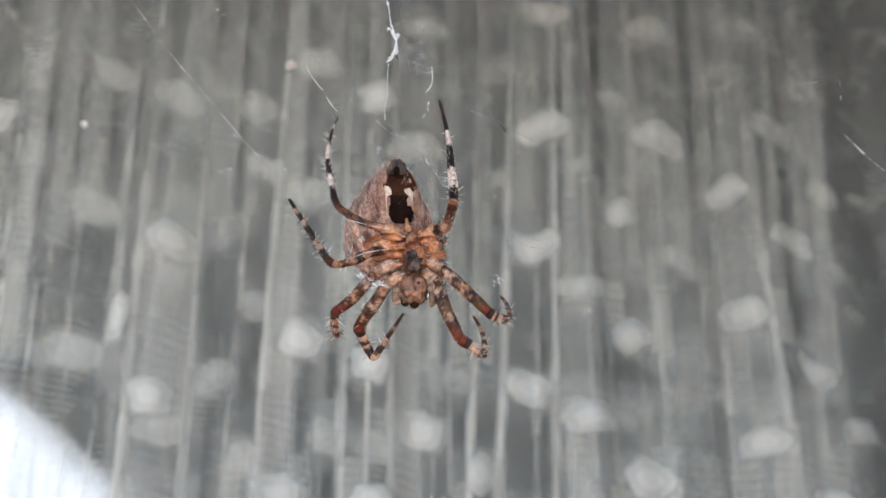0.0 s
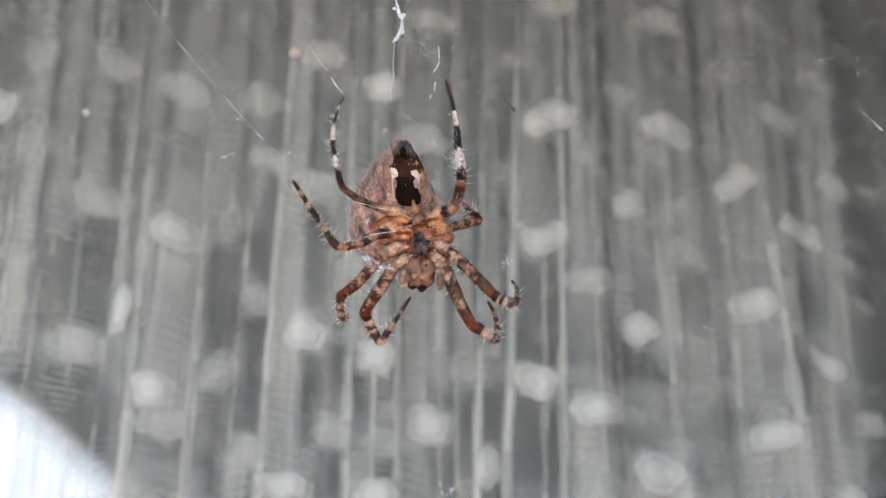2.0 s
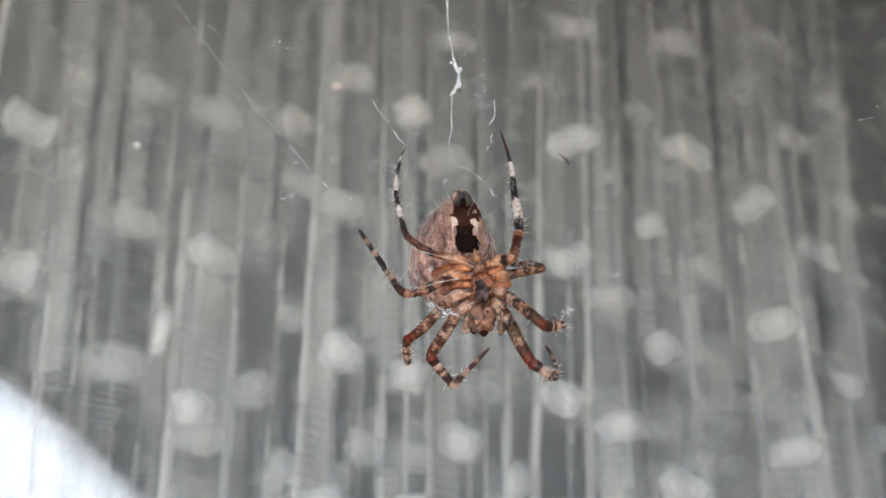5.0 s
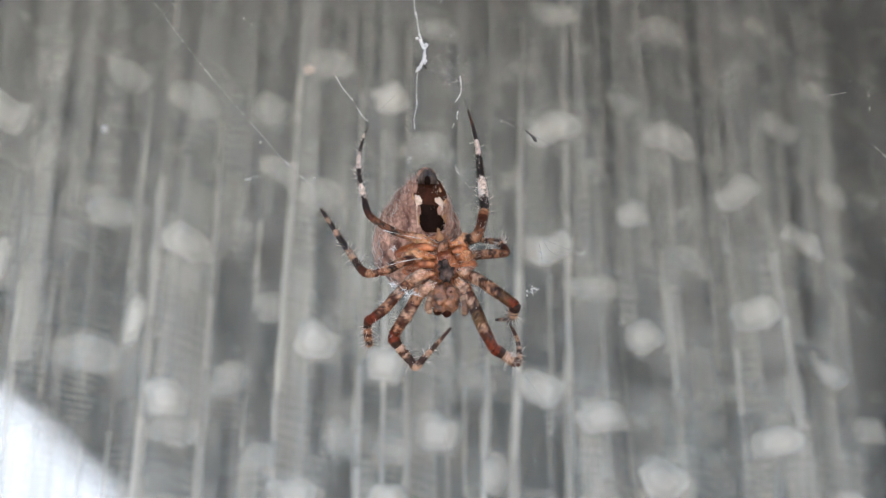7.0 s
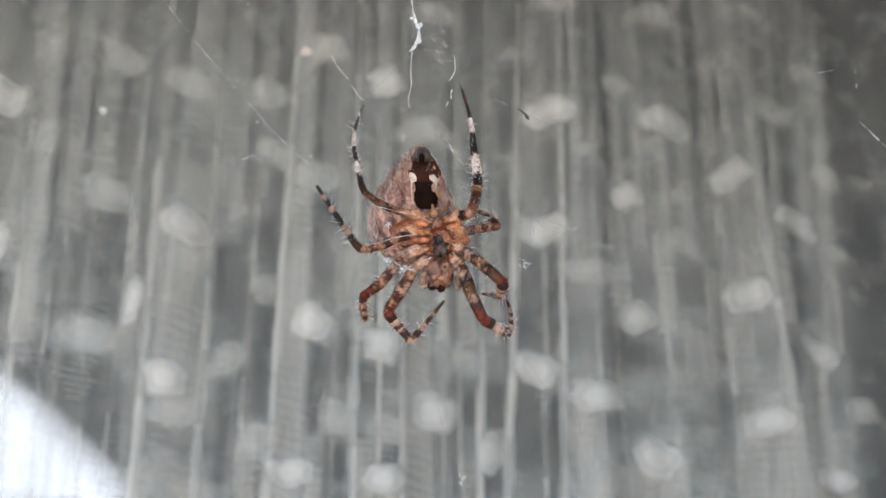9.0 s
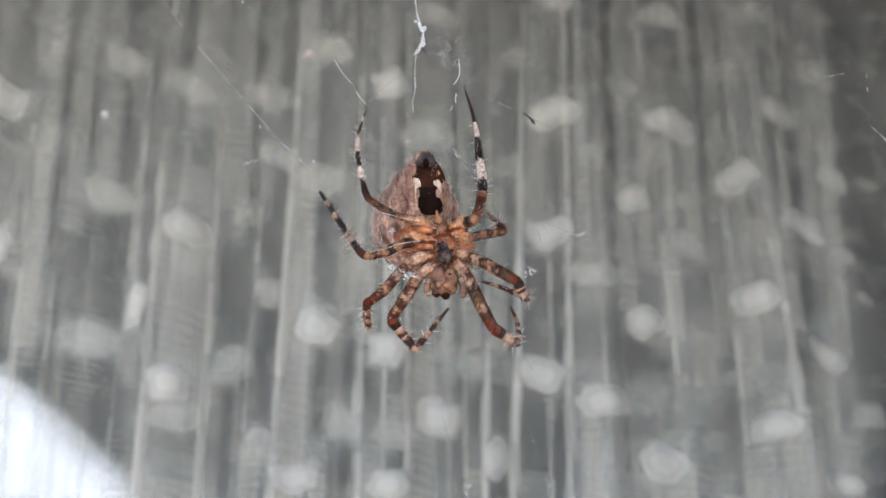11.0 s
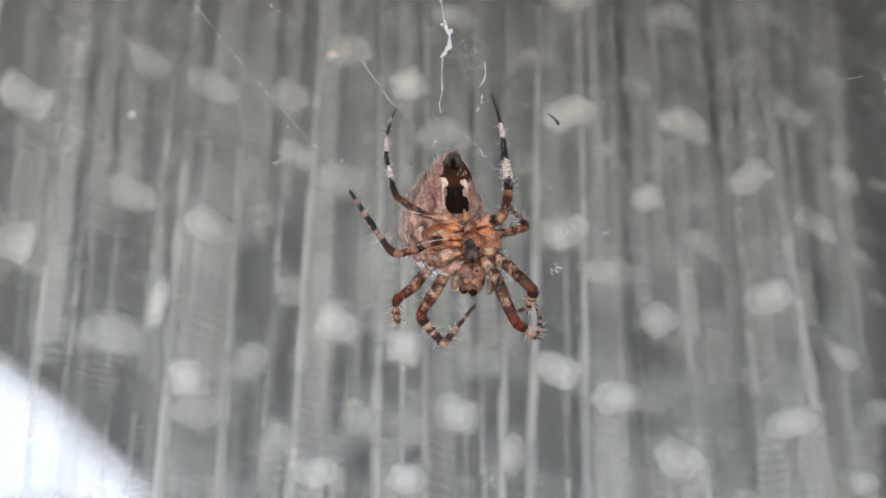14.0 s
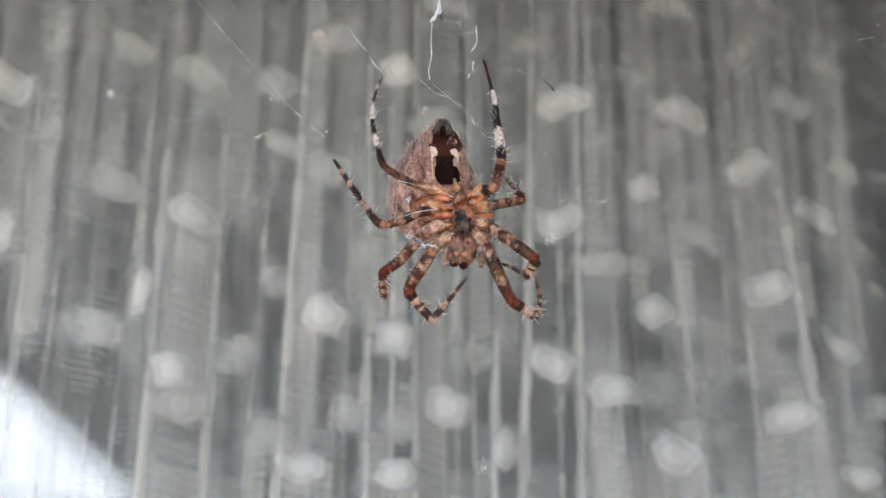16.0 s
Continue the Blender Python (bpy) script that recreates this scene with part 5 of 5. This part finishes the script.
thread("silk_fluff", [[(-6.63, 86.10, 38.05), (-6.30, 86.00, 37.67), (-5.99, 86.00, 37.77), (-5.68, 86.00, 37.38)], [(-5.98, 86.00, 37.24), (-5.54, 85.90, 37.39), (-5.09, 85.90, 37.05), (-4.65, 85.90, 37.20)], [(-5.66, 86.00, 36.95), (-5.26, 85.90, 36.82), (-4.83, 85.90, 37.01), (-4.21, 86.00, 36.81)],
                      [(-6.53, 86.10, 37.67), (-6.16, 86.00, 37.34), (-5.88, 86.00, 37.00)], [(-5.10, 85.90, 37.34), (-4.74, 85.90, 36.91), (-4.39, 85.90, 37.05)], [(-6.36, 86.10, 38.15), (-6.53, 86.10, 37.76), (-6.25, 86.10, 37.28)]], 0.07, M_LONG, "cottony silk caught between the leg bases", 0.3, 38)
thread("silk_thread", [[(17.32, 80.00, 29.81), (17.66, 80.00, 29.72), (18.02, 80.00, 29.49)]], 0.028, M_LONG, "short fine silk line", 0.1, 37)
thread("silk_thread", [[(10.29, 81.00, 36.62), (12.20, 80.00, 33.91), (14.39, 79.00, 31.02)]], 0.035, M_FINE, "long faint silk line", 0.05, 36)

thread("silk_thread", [[(-0.37, 86.00, 54.04), (2.34, 86.00, 52.94), (5.54, 86.00, 53.45), (9.39, 86.00, 52.98)]], 0.026, M_FINE, "fine silk line between web and fragment", 0.08, 70)
thread("silk_thread", [[(4.75, 85.00, 50.83), (7.12, 85.00, 49.48), (9.45, 85.00, 47.88), (13.60, 85.00, 45.43)]], 0.04, M_FINE, "fine silk line running on from the fragment", 0.08, 71)
thread("silk_thread", [[(-2.76, 86.00, 49.96), (-1.13, 86.00, 47.95), (0.81, 86.00, 45.60)]], 0.035, M_LONG, "thin bright silk line beside a hind leg", 0.08, 72)
thread("silk_thread", [[(4.39, 83.00, 40.92), (6.95, 83.00, 39.54), (8.48, 83.00, 39.09)]], 0.045, M_FINE, "long fine silk line in the web", 0.08, 73)
thread("silk_thread", [[(9.25, 82.00, 37.60), (10.66, 82.00, 37.15), (13.84, 82.00, 36.66), (17.21, 82.00, 35.39)]], 0.045, M_FINE, "fine silk line in the web", 0.08, 74)
thread("silk_thread", [[(25.53, 78.00, 49.90), (27.86, 78.00, 50.32), (29.37, 78.00, 50.63)]], 0.035, M_LONG, "fine silk line near the jamb", 0.08, 75)
thread("silk_thread", [[(0.56, 84.00, 33.33), (3.35, 84.00, 29.90), (5.42, 84.00, 26.76), (7.30, 84.00, 24.42)]], 0.03, M_FINE, "long faint silk line below the legs", 0.08, 76)
thread("silk_thread", [[(3.66, 84.00, 24.43), (4.42, 84.00, 22.09), (5.14, 84.00, 19.28)]], 0.03, M_FINE, "faint silk line hanging low", 0.08, 77)
thread("silk_thread", [[(-2.54, 85.00, 25.49), (-1.97, 85.00, 23.02), (-1.43, 85.00, 19.52)]], 0.03, M_FINE, "faint silk line hanging low", 0.08, 78)
thread("silk_thread", [[(-28.50, 91.00, 69.24), (-27.08, 91.00, 67.91), (-25.66, 91.00, 66.33)]], 0.035, M_LONG, "fine silk line beside the long one", 0.08, 79)
thread("silk_thread", [[(-24.27, 90.00, 56.28), (-20.94, 90.00, 52.70), (-17.14, 90.00, 48.08), (-12.96, 90.00, 43.06)]], 0.03, M_FINE, "faint silk line over the curtain", 0.08, 80)
thread("silk_thread", [[(-17.71, 89.00, 63.64), (-14.91, 89.00, 59.28), (-12.71, 89.00, 55.05), (-10.59, 89.00, 51.42)]], 0.03, M_FINE, "faint silk line over the curtain", 0.08, 81)
thread("silk_thread", [[(-6.56, 88.00, 65.44), (-4.20, 88.00, 61.05), (-2.70, 88.00, 56.20)]], 0.04, M_FINE, "fine silk line above the abdomen", 0.08, 82)
thread("silk_thread", [[(-9.74, 88.00, 32.88), (-11.95, 88.00, 28.03), (-14.04, 88.00, 22.46)]], 0.03, M_FINE, "faint silk line beneath the spider", 0.08, 83)
thread("silk_thread", [[(-0.88, 90.00, 21.56), (-0.71, 90.00, 20.74), (-0.45, 90.00, 20.20)]], 0.05, M_STRAND, "short curl of silk low in the web", 0.08, 84)


def fleck(name, centre, size, mat, label, category, seed, lumps=3):
    """A small speck in the web; of silk it is a wisp of short curled threads round a small core."""
    bm = bmesh.new()
    rng = random.Random(seed)
    c = vec(centre)
    wisp = mat in (M_SILK, M_STRAND) and lumps > 1
    for k in range(1 if wisp else lumps):
        o = Vector((rng.uniform(-1, 1), rng.uniform(-1, 1), rng.uniform(-1, 1))) * size * MM * (0.3 if lumps > 1 else 0)
        g = 0.4 if wisp else 1.0
        blob(bm, o, tuple(g * 0.8 * size * MM * rng.uniform(0.35, 0.5) for _ in range(3)), 12, 8, rough=0.5 if lumps > 1 else 0.1, seed=seed + k)
    if wisp:
        for k in range(4 + lumps * 2):
            p = Vector((rng.gauss(0, 0.42), rng.gauss(0, 0.3), rng.gauss(0, 0.42))) * size * MM
            d = Vector((rng.uniform(-1, 1), rng.uniform(-1, 1), rng.uniform(-1, 1))).normalized() * size * MM * rng.uniform(0.3, 0.75)
            pts = [p - d * 0.5, p + d.orthogonal() * rng.uniform(-0.6, 0.6), p + d * rng.uniform(0.3, 0.6)]
            path = smooth_path(pts, 4)
            tube(bm, path, [size * MM * 0.05 * (1 - 0.6 * abs(2 * q / (len(path) - 1) - 1)) for q in range(len(path))], sides=5)
    ob = part(name, bm, mat)
    ob.location = c + Vector((0, 0, EYE))
    return tagged(ob, label, category, "flecks caught in the web")


fleck("droplet", (-44.23, 128.00, 76.67), 1.3, M_SILK, "round white droplet on a fine thread", "droplet", 1, 1)
fleck("dark_fleck", (-4.02, 86.60, 58.61), 0.32, M_SPECK, "tiny black fleck stuck to the silk clump", "fleck", 2, 2)
fleck("dark_fleck", (-7.29, 87.00, 47.64), 0.26, M_SPECK, "tiny black fleck caught in the web", "fleck", 3, 2)
fleck("silk_fleck", (-5.29, 87.00, 49.61), 0.38, M_SILK, "small white scrap of silk in the web", "fleck", 4)
fleck("silk_fleck", (3.97, 80.00, 34.91), 0.3, M_SILK, "small white scrap of silk in the web", "fleck", 5)
fleck("silk_fleck", (10.13, 78.00, 31.54), 0.36, M_STRAND, "pale scrap of silk in the web", "fleck", 6)
fleck("silk_fleck", (-6.54, 86.20, 40.99), 0.4, M_SILK, "white scrap of silk on the abdomen", "fleck", 7, 5)
fleck("silk_fleck", (-6.50, 86.20, 37.95), 0.42, M_SILK, "white scrap of silk between the legs", "fleck", 8, 5)
fleck("silk_fleck", (-5.37, 86.20, 37.23), 0.5, M_SILK, "white scrap of silk between the legs", "fleck", 9, 6)
fleck("silk_fleck", (-21.63, 95.00, 69.60), 0.2, M_SILK, "tiny white fleck hanging in the web", "fleck", 10, 1)
fleck("silk_fleck", (-20.05, 100.00, 58.71), 0.2, M_SILK, "tiny white fleck hanging in the web", "fleck", 11, 1)
fleck("silk_fleck", (-16.10, 96.00, 56.84), 0.22, M_STRAND, "tiny white fleck hanging in the web", "fleck", 12, 2)
fleck("silk_fleck", (-13.86, 93.00, 51.10), 0.22, M_SILK, "tiny white fleck hanging in the web", "fleck", 13, 1)
fleck("silk_fleck", (-11.91, 87.00, 60.58), 0.14, M_SILK, "tiny white fleck hanging in the web", "fleck", 14, 2)
fleck("silk_fleck", (-7.74, 87.00, 54.44), 0.18, M_SILK, "tiny white fleck hanging in the web", "fleck", 15, 2)
thread("silk_fluff", [[(-21.72, 102.00, 55.67), (-20.82, 101.00, 55.37), (-20.08, 101.00, 55.62)], [(-21.32, 102.00, 55.42), (-20.73, 101.00, 55.62), (-20.47, 101.00, 55.00)]], 0.07, M_STRAND, "small pale fluff of loose silk", 0.2, 17)
bm = bmesh.new()
tube(bm, [vec(p) for p in ((4.30, 85.00, 51.30), (4.90, 85.00, 50.70), (5.08, 85.00, 50.38), (5.21, 85.00, 50.17))], [0.00004, 0.00009, 0.00015, 0.00006])
ob = part("insect_leg", bm, M_SPECK)
ob.location = (0, 0, EYE)
tagged(ob, "dark fragment of an insect leg in the web", "insect fragment", "flecks caught in the web")
for k, (p, size) in enumerate((((2.39, 85.00, 52.16), 0.12), ((8.65, 82.00, 50.66), 0.13), ((4.00, 83.00, 43.12), 0.16), ((7.02, 82.00, 41.71), 0.13), ((12.03, 81.00, 39.56), 0.16),
                               ((-2.64, 87.00, 65.70), 0.2), ((-0.43, 87.00, 67.35), 0.16), ((-3.52, 87.00, 62.56), 0.16), ((-1.74, 87.00, 62.00), 0.16), ((-20.16, 91.00, 66.15), 0.16), ((1.49, 85.00, 36.99), 0.14))):
    fleck("silk_fleck", p, size, M_SILK, "tiny white fleck hanging in the web", "fleck", 40 + k, 2)
fleck("silk_fleck", (4.35, 82.00, 35.68), 0.65, M_STRAND, "bright wisp of crumpled silk in the web", "fleck", 61, 5)
fleck("silk_fleck", (4.94, 82.00, 38.64), 0.3, M_STRAND, "pale wisp of crumpled silk in the web", "fleck", 62, 2)
fleck("silk_fleck", (0.01, 117.00, 27.31), 0.6, M_STRAND, "bright wisp of crumpled silk in the web", "fleck", 63, 4)
fleck("husk", (-19.52, 129.5, 86.2), 1.15, M_BEIGE, "pinkish beige husk hanging in the web", "husk", 21, 4)


# where knee, ankle and tip of the moving legs stand: seconds, then each in mm from the spider's middle
POSES_E = [
    (0, (-4.09, 1.41, -4.90), (-3.35, 3.30, -6.71), (-0.76, 2.18, -3.69)),
    (3.6, (-4.09, 1.41, -4.90), (-3.35, 3.30, -6.71), (-0.73, 2.18, -3.72)),
    (4.0, (-4.01, 0.96, -5.22), (-2.52, 1.80, -7.34), (0.66, 0.87, -4.86)),
    (6.5, (-4.01, 0.96, -5.22), (-2.54, 1.80, -7.35), (0.57, 0.84, -4.79)),
    (8.0, (-4.01, 0.96, -5.22), (-2.49, 1.79, -7.32), (0.45, 0.76, -4.59)),
    (16, (-4.01, 0.96, -5.22), (-2.51, 1.80, -7.33), (0.41, 0.76, -4.59))]
POSES_F = [
    (0, (2.40, 3.30, 3.28), (2.11, 4.47, 4.16), (1.33, 6.32, 5.58)),
    (1.6, (2.40, 3.30, 3.28), (2.11, 4.47, 4.16), (1.33, 6.32, 5.58)),
    (2, (4.67, 1.96, 2.80), (3.89, 2.34, 4.01), (3.07, 3.74, 5.87)),
    (2.5, (3.42, 3.54, 0.98), (3.74, 2.91, 2.29), (2.40, 3.76, 4.18)),
    (3, (5.24, 1.26, 2.06), (4.35, 2.27, 2.69), (2.49, 3.72, 3.43)),
    (3.5, (4.71, 2.18, 2.39), (3.80, 2.42, 3.54), (1.79, 3.80, 3.94)),
    (4, (5.23, 0.91, 2.40), (4.34, 1.83, 3.15), (2.03, 2.66, 3.34)),
    (6.5, (5.15, 1.50, 2.07), (4.58, 2.13, 3.29), (2.26, 2.90, 3.61)),
    (7.5, (5.02, 1.74, 2.19), (4.35, 1.92, 3.50), (2.26, 2.85, 4.42)),
    (8.5, (4.89, 1.85, 2.44), (4.26, 2.33, 3.70), (2.49, 3.39, 5.05)),
    (11, (4.93, 1.72, 2.48), (4.45, 2.38, 3.73), (3.83, 4.02, 5.47)),
    (12, (4.89, 1.73, 2.59), (4.50, 2.31, 3.90), (3.73, 3.82, 5.69)),
    (13, (4.71, 1.62, 3.05), (4.36, 2.58, 4.13), (3.55, 4.15, 5.86)),
    (14, (4.71, 1.91, 2.78), (4.36, 2.61, 4.04), (3.55, 4.01, 5.90)),
    (16, (4.93, 1.66, 2.56), (4.59, 2.26, 3.87), (3.83, 3.69, 5.73))]
POSES_G = [
    (0, (5.89, -0.59, -4.65), (7.40, 0.02, -5.02), (7.14, 3.52, -1.70)),
    (1.5, (5.65, -1.45, -4.82), (7.14, -1.25, -5.52), (7.21, 2.24, -2.19)),
    (2, (5.61, -1.19, -4.90), (7.16, -1.04, -5.50), (7.22, 2.48, -2.19)),
    (2.5, (5.84, 0.45, -4.57), (7.37, 0.62, -5.22), (7.53, 3.95, -1.73)),
    (3, (5.78, -0.11, -4.75), (7.26, 0.09, -5.49), (7.54, 3.35, -1.93)),
    (3.5, (5.28, -2.19, -4.93), (6.75, -1.98, -5.69), (7.45, 1.68, -2.62)),
    (4, (5.27, -2.53, -4.80), (6.87, -2.44, -5.26), (7.12, 1.01, -1.88)),
    (4.2, (4.61, -3.51, -4.74), (6.19, -3.78, -4.31), (6.94, -0.21, -1.14)),
    (6.3, (5.74, -2.67, -4.25), (5.63, -1.00, -4.21), (4.32, 3.48, -2.96)),
    (7.5, (5.13, -3.18, -4.56), (4.99, -1.54, -4.86), (4.08, 2.96, -3.37)),
    (8.5, (4.96, -3.10, -4.75), (4.65, -1.49, -5.07), (3.76, 2.98, -3.46)),
    (10.9, (5.78, -3.05, -3.95), (6.57, -1.97, -4.94), (3.16, 0.40, -2.48)),
    (11.1, (5.69, -3.15, -3.99), (6.52, -2.11, -4.99), (3.16, 0.31, -2.52))] + [
    (11.4, (5.92, -2.64, -4.05), (6.60, -1.32, -4.81), (3.84, 1.75, -2.30)),
    (12, (4.87, -3.07, -4.84), (4.86, -1.47, -5.29), (3.90, 3.17, -4.36)),
    (13, (5.25, -3.24, -4.40), (4.73, -1.83, -5.11), (2.94, 1.83, -2.51)),
    (14, (4.96, -2.86, -4.89), (4.73, -1.32, -5.46), (3.44, 3.20, -4.34)),
    (15, (5.23, -2.30, -4.93), (4.88, -0.72, -5.32), (4.18, 3.85, -3.90)),
    (16, (5.62, -2.47, -4.49), (5.00, -1.12, -5.24), (3.31, 2.56, -2.60))]
POSES_H = [
    (0, (3.70, -0.61, -6.90), (5.47, 0.08, -7.98), (4.80, 0.98, -4.41)),
    (1.5, (3.93, 0.28, -6.70), (5.77, 1.08, -7.57), (5.19, 2.02, -3.99)),
    (2.5, (3.97, 0.99, -6.48), (5.77, 1.35, -7.68), (5.38, 2.49, -4.14)),
    (3.5, (3.79, -0.20, -6.84), (5.73, 0.07, -7.81), (5.39, 1.58, -4.40)),
    (4, (3.77, -1.29, -6.84), (5.61, -0.93, -7.98), (5.28, 0.89, -4.73)),
    (6.5, (4.00, -0.74, -6.77), (5.73, 0.02, -7.86), (5.39, 1.38, -4.39)),
    (7.5, (3.58, 0.50, -6.81), (5.43, 1.29, -7.68), (5.28, 2.15, -4.03)),
    (8.5, (3.47, -1.16, -6.97), (5.33, -0.37, -7.82), (5.42, 0.89, -4.30)),
    (11, (3.92, -0.32, -6.79), (5.67, 0.65, -7.68), (5.40, 1.86, -4.15)),
    (12, (3.61, -0.83, -6.94), (5.27, 0.35, -7.74), (5.21, 1.25, -4.11)),
    (13, (3.56, -1.63, -6.87), (5.29, -0.58, -7.71), (5.24, 0.81, -4.24)),
    (14, (3.61, -1.05, -6.93), (5.27, 0.21, -7.61), (5.21, 1.44, -4.07)),
    (15, (3.79, -0.36, -6.85), (5.42, 0.87, -7.64), (5.63, 1.73, -4.01)),
    (16, (3.89, 0.45, -6.68), (5.65, 1.43, -7.53), (5.87, 2.41, -3.93))]


def key_leg(pieces, poses):
    """Turns femur, tibia and foot so that knee, ankle and tip stand where the poses say."""
    femur, tibia, meta, hip, knee, ankle, tip = pieces
    rest = [(femur, hip, knee), (tibia, knee, ankle), (meta, ankle, tip)]
    rows = {femur: [], tibia: [], meta: []}
    for t, *ends in poses:
        base = hip
        for (ob, a, b), end in zip(rest, ends):
            way = vec(end) - base
            turn = (b - a).rotation_difference(way).to_matrix().to_4x4()
            rows[ob].append((t, Matrix.Translation(base) @ turn))
            base = base + way.normalized() * (b - a).length
    for ob, r in rows.items():
        walk(ob, r)


def motions():
    key_leg(LEG_E, POSES_E)
    key_leg(LEG_F, POSES_F)
    key_leg(LEG_G, POSES_G)
    key_leg(LEG_H, POSES_H)


motions()
